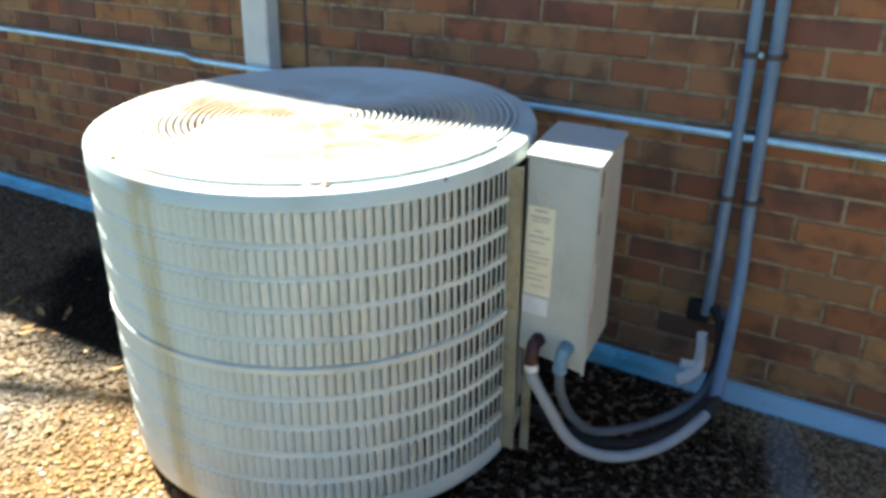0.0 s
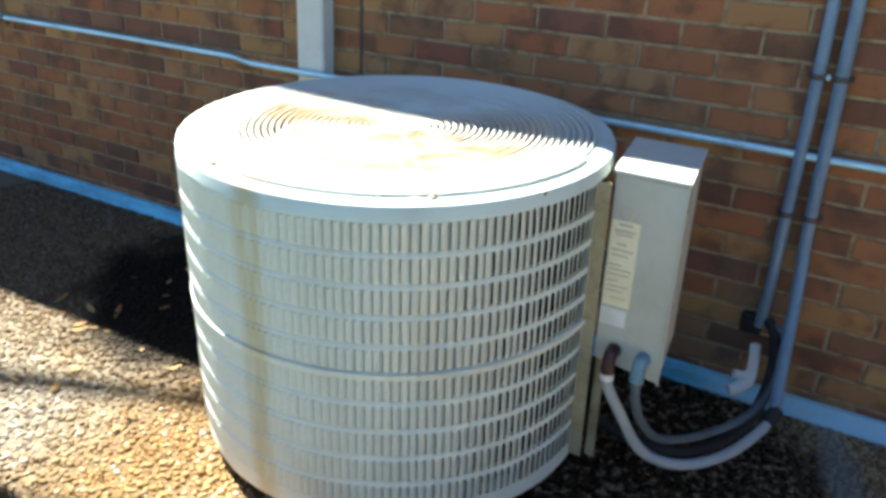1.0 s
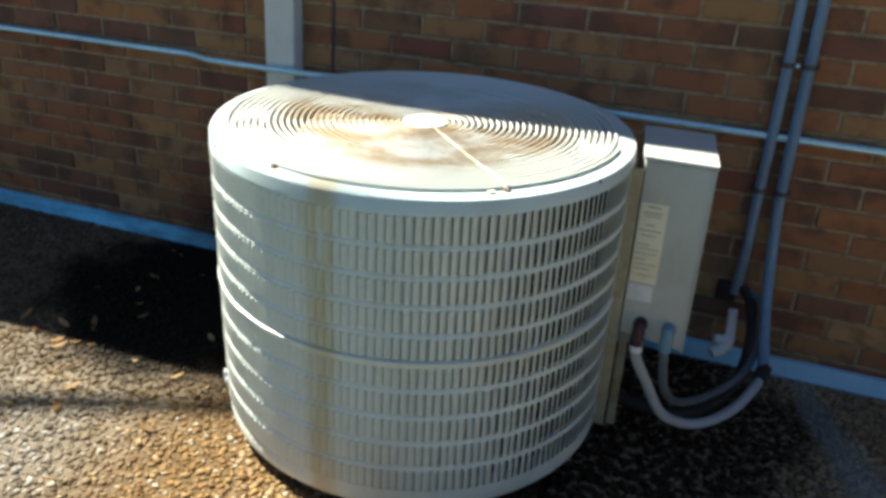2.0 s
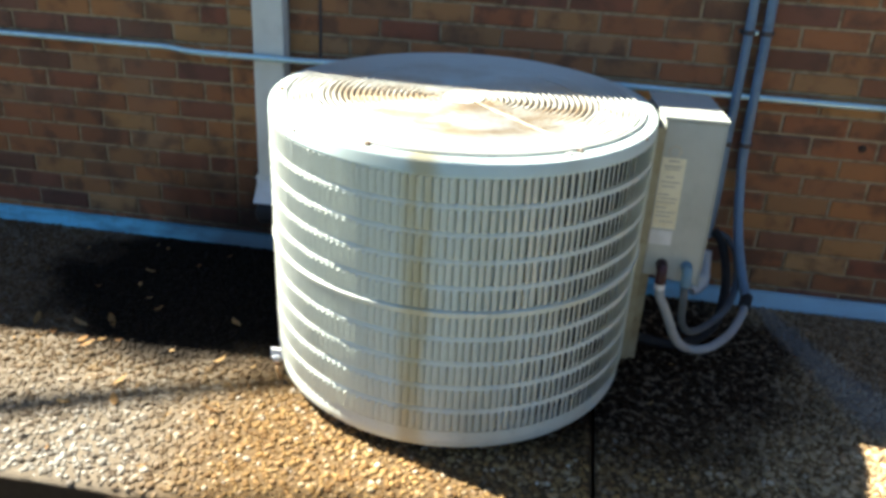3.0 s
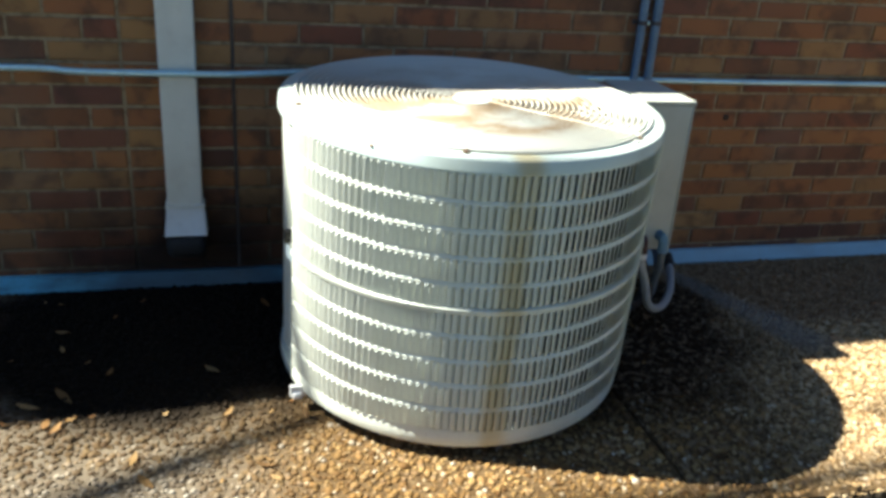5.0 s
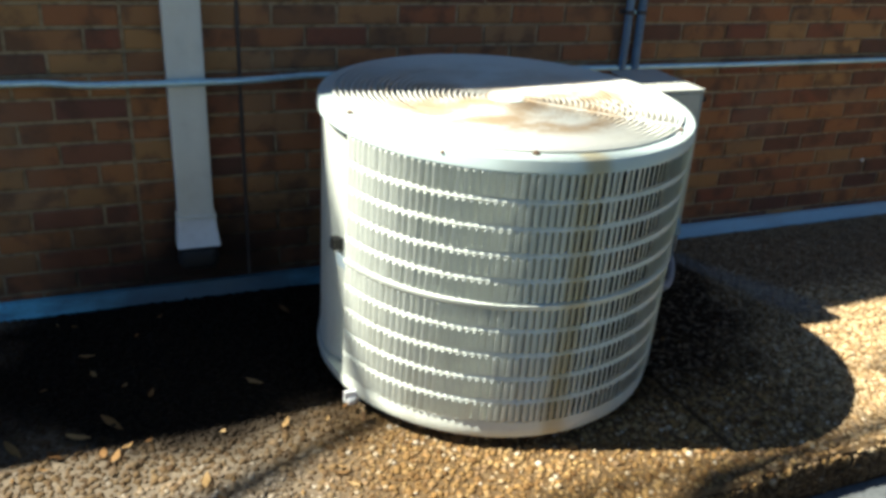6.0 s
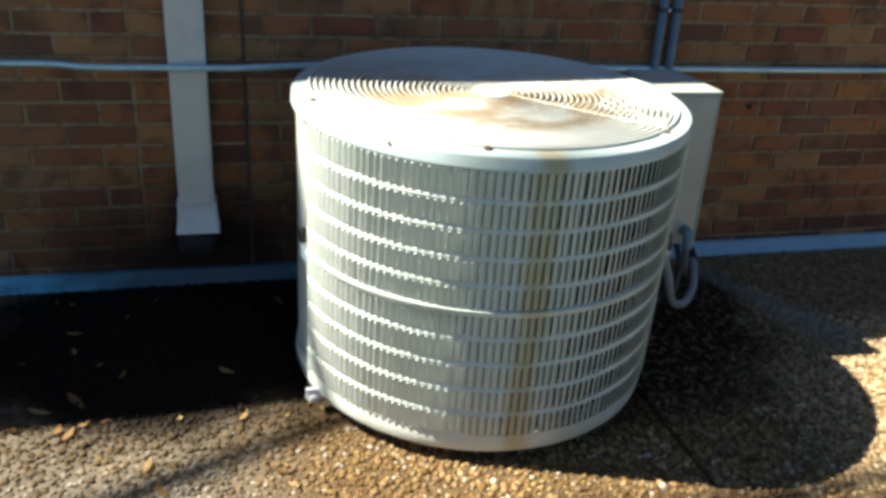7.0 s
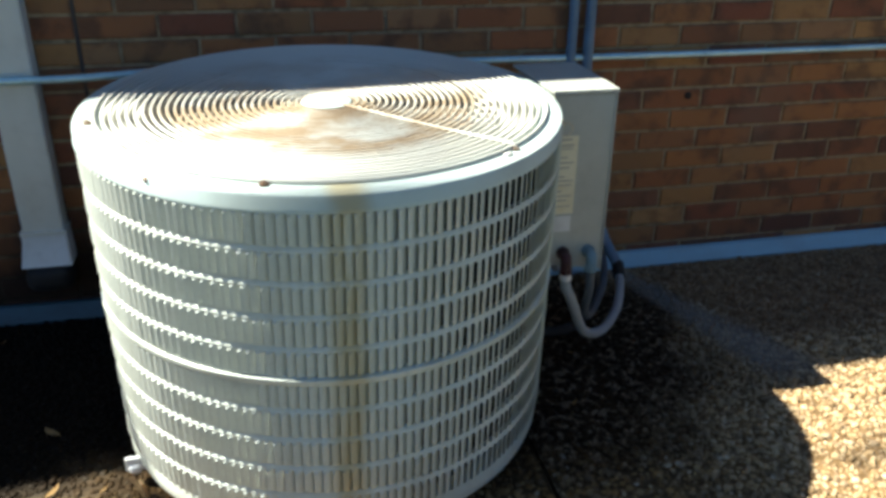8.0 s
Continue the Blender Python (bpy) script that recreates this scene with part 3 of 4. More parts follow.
tagged(part("wall_west", bm, "boards"), "unseen dark plain boarded wall added at the yard's far end", "wall", kind="structure")

# ---- the condenser ----
R, H = 0.484, 0.716
UNIT_AT, UNIT_TURN = (0.012, -0.613, 0.069), (2.6, 0.3, 0)
unit = thing("air_conditioner", UNIT_AT, "round beige air-conditioning condenser, louvred, rust-streaked, on the slab", "air conditioner", turn=UNIT_TURN)
UNIT_INV = pose(*UNIT_AT, *UNIT_TURN).inverted()
LID_Z, SEAM_Z = H - 0.033, 0.36
A0, A1 = -163.0, -0.6  # the louvred stretch, degrees about the axis


def in_unit(bm):
    """Turns a mesh built in world places into the unit's own frame."""
    bmesh.ops.transform(bm, matrix=UNIT_INV, verts=bm.verts[:])
    return bm


def polar(r, a, z):
    return (r * math.cos(radians(a)), r * math.sin(radians(a)), z)


# base pan, inner coil, plain back panel
pan = revolve([(0.0, 0.004), (0.43, 0.004), (0.455, -0.008), (0.462, -0.012), (0.478, -0.013), (0.481, -0.008), (0.479, 0.013), (0.46, 0.012), (0.0, 0.012)], 112)
part("base_pan", pan, "paint", unit, smooth=True)
part("coil", ring(0.39, 0.438, 0.02, LID_Z - 0.02, 112), "coil", unit, "dark dusty coil behind the louvres", smooth=True)
def back_sheet():
    """The plain back sheet, drawn in where it meets the louvres."""
    b, rows = bmesh.new(), []
    for k in range(91):
        a = 15.0 + (A0 + 362 - 15.0) * k / 90
        f = min(1.0, max(0.0, (a - 178.0) / 20.0))
        drawn = 0.036 * f * f * (3 - 2 * f)
        r, top = R - 0.011 - drawn, R - 0.009 - 0.15 * drawn
        rows.append([b.verts.new(polar(q, a, z)) for q, z in ((r, 0.022), (r, 0.4), (top, LID_Z), (top - 0.003, LID_Z), (r - 0.003, 0.4), (r - 0.003, 0.022))])
    for one, two in zip(rows, rows[1:]):
        for i in range(6):
            b.faces.new((one[i], two[i], two[(i + 1) % 6], one[(i + 1) % 6]))
    bmesh.ops.recalc_face_normals(b, faces=b.faces[:])
    return b


part("back_panel", back_sheet(), "paint", unit, "plain sheet back panel", smooth=True)
part("edge_flange", ring(R - 0.05, R + 0.0, 0.022, LID_Z, 2, A0 - 0.15, A0 + 0.15), "paint", unit, smooth=True)
for r0, r1, a, z0, z1 in ((R - 0.006, R + 0.026, 0.3, 0.0, LID_Z - 0.002), (R + 0.028, R + 0.05, 3.6, -0.012, 0.275)):
    bm = box((r0, -0.002, z0), (r1, 0.002, z1), 0.0008)
    add_box(bm, (r0, -0.002, z0), (r0 + 0.003, 0.016, z1), 0.0008)
    bmesh.ops.rotate(bm, verts=bm.verts[:], matrix=Matrix.Rotation(radians(a), 3, "Z"))
    part("corner_post", bm, "post", unit, "yellowed sheet corner post, rusty at the foot")
for a in (-150, -62, 30, 120):
    bm = revolve([(0.0, -0.066), (0.03, -0.066), (0.026, -0.03), (0.022, 0.004), (0.0, 0.004)], 16)
    bmesh.ops.translate(bm, verts=bm.verts[:], vec=polar(0.41, a, 0))
    part("foot", bm, "black", unit, "black rubber foot", smooth=True)
# white plastic clip at the base
bm = box((-0.468, -0.208, -0.033), (-0.438, -0.172, -0.006), 0.0115, 4)
add_box(bm, (-0.473, -0.2, -0.026), (-0.432, -0.188, 0.008), 0.004)
part("clip", bm, "pvc", unit, "white plastic clip")


def slat_data(tall):
    """One pressed louvre: a sharp outer edge stands proud to one side, the other side is sunk, and rounded shoulders close its ends."""
    line = [(0.0024, -0.0012), (0.0032, -0.001), (0.0018, 0.0035), (-0.002, 0.0104), (-0.0092, 0.0193)]
    thick, verts, top = 0.0009, [], tall / 2
    levels = ((-top, -0.003), (-top + 0.003, 0.0032), (top - 0.006, 0.0032), (top - 0.0028, 0.0024), (top + 0.0008, -0.0008))
    for z, cap in levels:
        verts += [(R + min(r, cap), t, z) for r, t in line]
        verts += [(R + min(r, cap) - thick, t + thick * 0.2, z) for r, t in reversed(line)]
    n, m = 2 * len(line), len(levels) - 1
    faces = [tuple(range(n - 1, -1, -1)), tuple(range(m * n, (m + 1) * n))]
    faces += [(k * n + i, k * n + (i + 1) % n, (k + 1) * n + (i + 1) % n, (k + 1) * n + i) for k in range(m) for i in range(n)]
    return verts, faces


SLATS, BAND = 79, 0.0115
grille_z = [0.03 + (SEAM_Z - 0.03) * i / 5 for i in range(6)] + [SEAM_Z + (LID_Z - 0.004 - SEAM_Z) * i / 5 for i in range(1, 6)]
low_v, low_f = [], []
for row in range(10):
    z0, z1 = grille_z[row], grille_z[row + 1]
    z0 += BAND / 2 + (0.002 if row == 5 else 0)
    z1 -= (BAND / 2 + (0.002 if row == 4 else 0)) if row < 9 else 0.0
    v, f = slat_data(z1 - z0)
    if row >= 6:
        m = bpy.data.meshes.new("slat")
        m.from_pydata(v, [], f)
        m.materials.append(M["paint"])
    for i in range(SLATS):
        rnd = random.Random(row * 1000 + i)
        turn = A0 + (A1 - A0) * (i + 0.4) / SLATS + rnd.uniform(-0.13, 0.13)
        at = pose(0, 0, (z0 + z1) / 2, 0, 0, turn) @ pose(R, 0, 0, 0, 0, rnd.gauss(0, 1.3)) @ pose(-R + rnd.uniform(-0.0005, 0.0005), 0, 0)
        if row >= 6:
            o = new("slat", m)
            o.parent = unit
            o.matrix_basis = at
        else:
            low_f += [tuple(len(low_v) + q for q in face) for face in f]
            low_v += [tuple(at @ Vector(p)) for p in v]
m = bpy.data.meshes.new("lower_slats")
m.from_pydata(low_v, [], low_f)
m.materials.append(M["paint"])
o = new("lower_slats", m)
o.parent = unit
tagged(o, "rows of pressed louvres lower on the casing", kind="stuff")


def rib(z, tall, out, lip=0.0):
    """A rolled rib round the louvres, a little dented; lip flattens its upper edge."""
    b = bmesh.new()
    steps, rings = 150, []
    for k in range(steps + 1):
        a = A0 + (A1 - A0) * k / steps
        dent = 0.0012 * noise.noise((a * 0.11, z * 31, 0)) + 0.0006 * noise.noise((a * 0.5, z * 17, 4))
        prof = [(-0.0125, -tall * 0.5), (out - 0.0022, -tall * 0.5), (out, -tall * 0.28), (out - 0.0006 * (1 - lip), tall * (0.1 + 0.22 * lip)), (out - 0.0042 - 0.0018 * lip, tall * 0.5), (-0.0125, tall * 0.5)]
        rings.append([b.verts.new(polar(R + r + dent, a, z + dz + dent * 0.9)) for r, dz in prof])
    for one, two in zip(rings, rings[1:]):
        for i in range(len(one)):
            b.faces.new((one[i], one[(i + 1) % 6], two[(i + 1) % 6], two[i]))
    b.faces.new(rings[0])
    b.faces.new(rings[-1][::-1])
    bmesh.ops.recalc_face_normals(b, faces=b.faces[:])
    return b


for z in grille_z[1:5] + grille_z[6:10]:
    part("rib", rib(z, BAND, 0.0012), "paint", unit, smooth=True)
part("seam", rib(SEAM_Z, 0.016, 0.005, 1.0), "paint", unit, "dented middle seam of the casing", smooth=True)
# latch and a torn blue tag where the seam meets the plain panel
bm = ring(R - 0.03, R - 0.004, SEAM_Z - 0.006, SEAM_Z + 0.024, 3, A0 - 11, A0 - 8)
part("latch", bm, "black", unit, "dark latch on the seam")
part("tag", ring(R + 0.001, R + 0.0035, SEAM_Z - 0.024, SEAM_Z + 0.008, 3, A0 - 4.2, A0 + 0.8), "tag", unit, "torn pale blue tag")
part("bottom_band", rib(0.012, 0.042, -0.0005), "paint", unit, smooth=True)

# lid with its rim, the wire guard and the fan below
lid_profile = [(0.434, H - 0.03), (0.434, H - 0.006), (0.437, H - 0.002), (0.443, H - 0.0005), (0.458, H - 0.001), (0.475, H - 0.003), (0.4825, H - 0.0055),
               (0.485, H - 0.0105), (0.4858, H - 0.029), (0.487, H - 0.0325), (0.486, H - 0.036), (0.482, H - 0.036), (0.4795, H - 0.02), (0.46, H - 0.012), (0.443, H - 0.01), (0.438, H - 0.03), (0.434, H - 0.03)]
lid = part("lid", revolve(lid_profile, 144), "lid", unit, "sun-bleached metal lid with rust stains", smooth=True)
turns, per = 27, 72
spiral = []
for k in range(turns * per + 1):
    f = k / (turns * per)
    r = 0.052 + (0.452 - 0.052) * f
    spiral.append(polar(r, 360 * k / per, H + 0.003 - 0.01 * (1 - (r / 0.44) ** 2) + 0.0012 * noise.noise((r * 30, k * 0.02, 0))))
part("wire_guard", tube(spiral, 0.0037, 6), "wire", lid, "rusty spiral wire fan guard", smooth=True)
for a in (-48.6, -107.5, -168.0):
    pts = [polar(r, a, H + 0.0085 - 0.01 * (1 - min(1, r / 0.44) ** 2)) for r in (0.03, 0.12, 0.22, 0.32, 0.44)] + [polar(0.452, a, H + 0.006), polar(0.46, a, H + 0.002)]
    if a == -48.6:
        part("spoke", tube(smooth_line(pts, 4), 0.0024, 8), "wire", lid, smooth=True)
    bm = revolve([(0.0, 0.005), (0.004, 0.0045), (0.005, 0.002), (0.008, 0.0012), (0.0085, -0.002), (0.0, -0.002)], 14)
    bmesh.ops.translate(bm, verts=bm.verts[:], vec=polar(0.455, a, H + 0.001))
    part("bolt", bm, "screw", lid, "rusty bolt", smooth=True)
for a in (-131.5, -22.5, 60, 160):
    bm = revolve([(0.0, 0.0035), (0.0035, 0.003), (0.0045, 0.0), (0.0045, -0.002), (0.0, -0.002)], 10)
    bmesh.ops.rotate(bm, verts=bm.verts[:], matrix=Matrix.Rotation(radians(50), 3, "Y"))
    bmesh.ops.translate(bm, verts=bm.verts[:], vec=(0.4835, 0, H - 0.0095))
    bmesh.ops.rotate(bm, verts=bm.verts[:], matrix=Matrix.Rotation(radians(a), 3, "Z"))
    part("screw", bm, "screw", lid, smooth=True)
for a in (-52.5, -171.0):
    bm = box((0.455, -0.008, H - 0.003), (0.466, 0.008, H + 0.0025), 0.002)
    bmesh.ops.rotate(bm, verts=bm.verts[:], matrix=Matrix.Rotation(radians(a), 3, "Z"))
    part("clip", bm, "wire", lid, "rusty lid clip")
part("hub_plate", revolve([(0.0, H + 0.0), (0.046, H - 0.0005), (0.052, H - 0.004), (0.0, H - 0.006)], 40), "lid", lid, "rust-stained centre plate", smooth=True)
part("shroud", revolve([(0.436, H - 0.012), (0.385, H - 0.012), (0.36, H - 0.02), (0.338, H - 0.06), (0.334, H - 0.14), (0.331, H - 0.14), (0.335, H - 0.06), (0.357, H - 0.0155), (0.383, H - 0.008), (0.434, H - 0.0075)], 96), "shroud", unit, "grimy inner fan shroud", smooth=True)
fan = part("fan", revolve([(0.0, H - 0.02), (0.1, H - 0.022), (0.112, H - 0.028), (0.115, H - 0.2), (0.0, H - 0.2)], 40), "blade", unit, "rust-stained fan motor with wide blades", smooth=True)
for i in range(4):
    b = bmesh.new()
    grid = []
    for u in range(8):
        r = 0.07 + 0.235 * u / 7
        width = 84 + 4 * math.sin(u / 7 * math.pi)
        grid.append([b.verts.new(polar(r, i * 90 + 10 + width * (w / 7 - 0.5), H - 0.034 - 0.03 * (w / 7))) for w in range(8)])
    for u in range(7):
        for w in range(7):
            b.faces.new((grid[u][w], grid[u + 1][w], grid[u + 1][w + 1], grid[u][w + 1]))
    bmesh.ops.recalc_face_normals(b, faces=b.faces[:])
    bmesh.ops.solidify(b, geom=b.faces[:], thickness=0.002)
    part("blade", b, "blade", fan, smooth=True)
part("inner_floor", revolve([(0.0, 0.03), (0.4, 0.03), (0.4, 0.026), (0.0, 0.026)], 48), "inside", unit)

# ---- the control box on its side ----
FX0, FX1, FY, BZ0, BZ1 = 0.525, 0.673, -0.617, 0.337, 0.772
outline = [(FX0, FY + 0.004), (FX1, FY + 0.004), (0.645, -0.413), (0.493, -0.413), (0.505, -0.53)]
cbox = part("control_box", in_unit(prism(outline, 2, BZ0, BZ1 - 0.006, 0.002)), "box", unit, "tall beige metal control box")
bm = prism([(FX0 + 0.001, BZ0 + 0.004), (FX1 - 0.003, BZ0 - 0.016), (FX1 - 0.001, BZ1 - 0.012), (FX0 + 0.0, BZ1 - 0.01)], 1, FY - 0.001, FY + 0.0035, 0.0012)
part("front_panel", in_unit(bm), "box", cbox)
outline = [(FX0 - 0.004, FY - 0.006), (FX1 + 0.005, FY - 0.006), (0.65, -0.408), (0.49, -0.408), (0.504, -0.52)]
bm = prism(outline, 2, BZ1 - 0.009, BZ1, 0.002)
for v in bm.verts:  # the cover falls towards the front
    v.co.z += max(0.0, v.co.y - FY) * 0.08
part("top_cover", in_unit(bm), "box", cbox)
part("flange", in_unit(box((FX1 - 0.002, FY - 0.004, BZ0 - 0.02), (FX1 + 0.002, FY + 0.006, BZ1 - 0.008), 0.0008)), "box", cbox)
part("rating_label", in_unit(box((0.5285, FY - 0.0022, 0.474), (0.589, FY - 0.001, 0.666))), "label", cbox, "yellowed paper label with faded writing")
for k, (z, x0, x1) in enumerate(((0.655, 0.545, 0.574), (0.641, 0.537, 0.58), (0.634, 0.54, 0.577), (0.613, 0.545, 0.566), (0.6, 0.534, 0.582), (0.588, 0.538, 0.572),
                                 (0.566, 0.532, 0.56), (0.556, 0.536, 0.583), (0.545, 0.532, 0.579), (0.53, 0.533, 0.557), (0.518, 0.535, 0.582), (0.507, 0.533, 0.57), (0.492, 0.545, 0.58))):
    part("text_bar", in_unit(box((x0, FY - 0.0028, z), (x1, FY - 0.0018, z + (0.0055 if k in (0, 1) else 0.0035)))), "ink", cbox)
part("white_label", in_unit(box((0.5275, FY - 0.0022, 0.428), (0.585, FY - 0.001, 0.468))), "white_label", cbox, "plain white sticker")
# a round stamp above the label
bm = revolve([(0.012, 0.0), (0.017, 0.0), (0.017, 0.0012), (0.012, 0.0012), (0.012, 0.0)], 24)
bmesh.ops.rotate(bm, verts=bm.verts[:], matrix=Matrix.Rotation(radians(90), 3, "X"))
bmesh.ops.translate(bm, verts=bm.verts[:], vec=(0.558, FY - 0.001, 0.682))
part("stamp", in_unit(bm), "ink", cbox, "faint round stamp")
for z0, z1, y0, y1 in ((0.7, 0.75, -0.602, -0.585), (0.622, 0.668, -0.602, -0.587)):
    part("warning_label", in_unit(box((FX1 - 0.012, y0, z0), (FX1 - 0.0025, y1, z1))), "dark_ink", cbox, "dark red and black sticker")
part("warning_label", in_unit(box((FX1 - 0.012, -0.6, 0.455), (FX1 - 0.0025, -0.588, 0.56))), "white_label", cbox, "pale printed sticker")


def gland(x, material, label):
    """A cable fitting on the front of the box, turned down."""
    b = tube([(x, FY + 0.002, 0.372), (x, FY - 0.012, 0.372)], 0.0165, 8)
    b = tube([(x, FY - 0.011, 0.372), (x, FY - 0.026, 0.371), (x, FY - 0.031, 0.36), (x, FY - 0.032, 0.345)], [0.0132, 0.0142, 0.0142, 0.0132], 16, b)
    b = tube([(x, FY - 0.032, 0.346), (x, FY - 0.032, 0.33)], 0.0155, 8, b)
    return part("cable_gland", in_unit(b), material, cbox, label, smooth=True)


gland(0.571, "red", "dark red cable fitting")
gland(0.636, "blue", "blue-grey cable fitting")
gl = Vector((0.571, FY - 0.032, 0.326))
gr = Vector((0.636, FY - 0.032, 0.326))

# ---- wiring and lines between the box and the wall ----
line = smooth_line([gl, gl + Vector((0.006, 0.004, -0.035)), (0.604, -0.632, 0.235), (0.648, -0.6, 0.14), (0.7, -0.562, 0.096), (0.762, -0.51, 0.083), (0.825, -0.435, 0.096), (0.868, -0.35, 0.122), (0.883, -0.3, 0.141)], 10)
hose = thing("flexible_conduit", (0.76, -0.52, 0.0), "grey flexible conduit looping from wall to condenser box", "conduit")
off = Matrix.Translation((-0.76, 0.52, 0))
bm = tube(line, 0.0128, 14)
bmesh.ops.transform(bm, matrix=off, verts=bm.verts[:])
part("hose", bm, "hose", hose, smooth=True)
bm = tube([gl + Vector((0, 0, 0.004)), gl + Vector((0.0015, 0.001, -0.012))], 0.0148, 14)
bmesh.ops.transform(bm, matrix=off, verts=bm.verts[:])
part("collar", bm, "white_label", hose, "pale collar at the fitting", smooth=True)
bm = tube([(0.876, -0.325, 0.131), (0.888, -0.28, 0.149)], 0.0185, 12)
bmesh.ops.transform(bm, matrix=off, verts=bm.verts[:])
part("coupling", bm, "black", hose, "black coupling", smooth=True)

line = smooth_line([gr, gr + Vector((0.004, 0.006, -0.05)), (0.652, -0.6, 0.2), (0.685, -0.55, 0.145), (0.745, -0.46, 0.122), (0.815, -0.35, 0.128), (0.855, -0.25, 0.155), (0.868, -0.15, 0.2), (0.86, -0.08, 0.235), (0.83, -0.045, 0.255), (0.797, -0.033, 0.25)], 10)
thin = thing("flexible_conduit", (0.862, -0.1, 0.0), "thin dark grey flexible conduit behind the larger loop", "conduit")
bm = tube(line, 0.0105, 12)
bmesh.ops.translate(bm, verts=bm.verts[:], vec=(-0.862, 0.1, 0))
part("hose", bm, "dark_hose", thin, smooth=True)

black = thing("refrigerant_line", (0.83, -0.06, 0.0), "black foam-covered line looped at the wall foot", "pipe")
line = smooth_line([(0.8, -0.03, 0.262), (0.828, -0.055, 0.235), (0.846, -0.12, 0.16), (0.836, -0.22, 0.09), (0.79, -0.33, 0.05), (0.7, -0.42, 0.034), (0.58, -0.45, 0.05), (0.44, -0.46, 0.1)], 12)
bm = tube(line, 0.0155, 12)
bmesh.ops.translate(bm, verts=bm.verts[:], vec=(-0.83, 0.06, 0))
part("foam_sleeve", bm, "black", black, smooth=True)


def wall_conduit(x, pts, r, label):
    c = thing("wall_conduit", (x, -0.028, 0.0), label, "conduit", group="conduits up the wall")
    b = tube(smooth_line([(px - x, py + 0.028, pz) for px, py, pz in pts], 6), r, 14)
    part("tube", b, "conduit", c, smooth=True)
    return c


ca = wall_conduit(0.8, [(0.784, -0.024, 2.44), (0.786, -0.024, 1.5), (0.791, -0.024, 0.95), (0.79, -0.024, 0.7), (0.788, -0.026, 0.53), (0.788, -0.032, 0.38), (0.782, -0.032, 0.24)], 0.0145, "blue-grey plastic conduit bending aside near the ground")
cb = wall_conduit(0.85, [(0.836, -0.024, 2.44), (0.838, -0.024, 1.5), (0.843, -0.024, 0.95), (0.845, -0.026, 0.56), (0.853, -0.045, 0.42), (0.862, -0.1, 0.3), (0.873, -0.19, 0.21), (0.885, -0.29, 0.146)], 0.0155, "blue-grey plastic conduit running straight down the wall")
for c, x, z in ((ca, 0.791, 0.908), (cb, 0.843, 0.908), (ca, 0.788, 0.56), (cb, 0.845, 0.56), (ca, 0.785, 1.7), (cb, 0.837, 1.7)):
    b = revolve([(0.0155, -0.007), (0.018, -0.007), (0.018, 0.007), (0.0155, 0.007), (0.0155, -0.007)], 20)
    add_box(b, (-0.026 if c is ca else 0.0, 0.018, -0.007), (0.0 if c is ca else 0.026, 0.027, 0.007))
    bmesh.ops.translate(b, verts=b.verts[:], vec=(x - (0.8 if c is ca else 0.85), 0.004, z))
    part("clamp", b, "seal", c, "dark saddle clamp", smooth=True)
bm = revolve([(0.0, 0.006), (0.005, 0.005), (0.008, 0.0), (0.0, 0.0)], 12)
bmesh.ops.rotate(bm, verts=bm.verts[:], matrix=Matrix.Rotation(radians(90), 3, "X"))
bmesh.ops.translate(bm, verts=bm.verts[:], vec=(0.013, 0.004, 0.908))
part("screw", bm, "pipe", ca, "bright screw between the clamps", smooth=True)

sleeve = thing("wall_sleeve", (0.76, -0.01, 0.205), "black rubber sleeve where the lines enter the wall", "wall sleeve")
part("collar", box((-0.03, -0.014, 0.0), (0.028, 0.012, 0.06), 0.009, 3), "black", sleeve, smooth=True)

elbow = thing("drain_elbow", (0.775, -0.075, 0.0), "short white plastic drain pipe with an elbow, at the wall foot", "pipe")
bm = tube(smooth_line([(0.012, 0.01, 0.2), (0.016, 0.006, 0.155), (0.017, -0.004, 0.112), (0.008, -0.018, 0.092)], 5), 0.014, 14)
part("drain_pipe", bm, "pvc", elbow, smooth=True)
bm = tube([(0.017, -0.003, 0.122), (0.013, -0.012, 0.095), (-0.004, -0.03, 0.08), (-0.024, -0.044, 0.072)], [0.0165, 0.0185, 0.0185, 0.0165], 14)
part("elbow", bm, "pvc", elbow, smooth=True)
bm = tube([(0.008, -0.01, 0.11), (-0.024, -0.022, 0.115)], 0.013, 12)
part("stub", bm, "pvc", elbow, smooth=True)

# ---- thin pipe along the wall, bowed out round the downpipe ----
pipe = thing("wall_pipe", (-0.73, -0.02, 0.715), "thin bright metal pipe running level along the bricks", "pipe")
bow = [(-1.2, -0.018), (-1.13, -0.018), (-1.08, -0.03), (-1.03, -0.054), (-0.98, -0.066), (-0.9, -0.07), (-0.73, -0.0715), (-0.6, -0.07), (-0.5, -0.054), (-0.4, -0.028), (-0.31, -0.018)]
pts = [(-2.72, -0.018, 2.4), (-2.72, -0.018, 1.2), (-2.72, -0.018, 0.87), (-2.715, -0.018, 0.8), (-2.68, -0.018, 0.74), (-2.6, -0.018, 0.7185), (-2.5, -0.018, 0.718), (-1.8, -0.018, 0.72)]
pts += [(x, y, 0.718) for x, y in bow] + [(0.3, -0.018, 0.716), (1.2, -0.018, 0.711), (2.2, -0.018, 0.712), (4.5, -0.018, 0.712), (6.9, -0.018, 0.712)]
bm = tube(smooth_line([(x + 0.73, y + 0.02, z - 0.715) for x, y, z in pts], 6), 0.0105, 12)
part("tube", bm, "pipe", pipe, smooth=True)
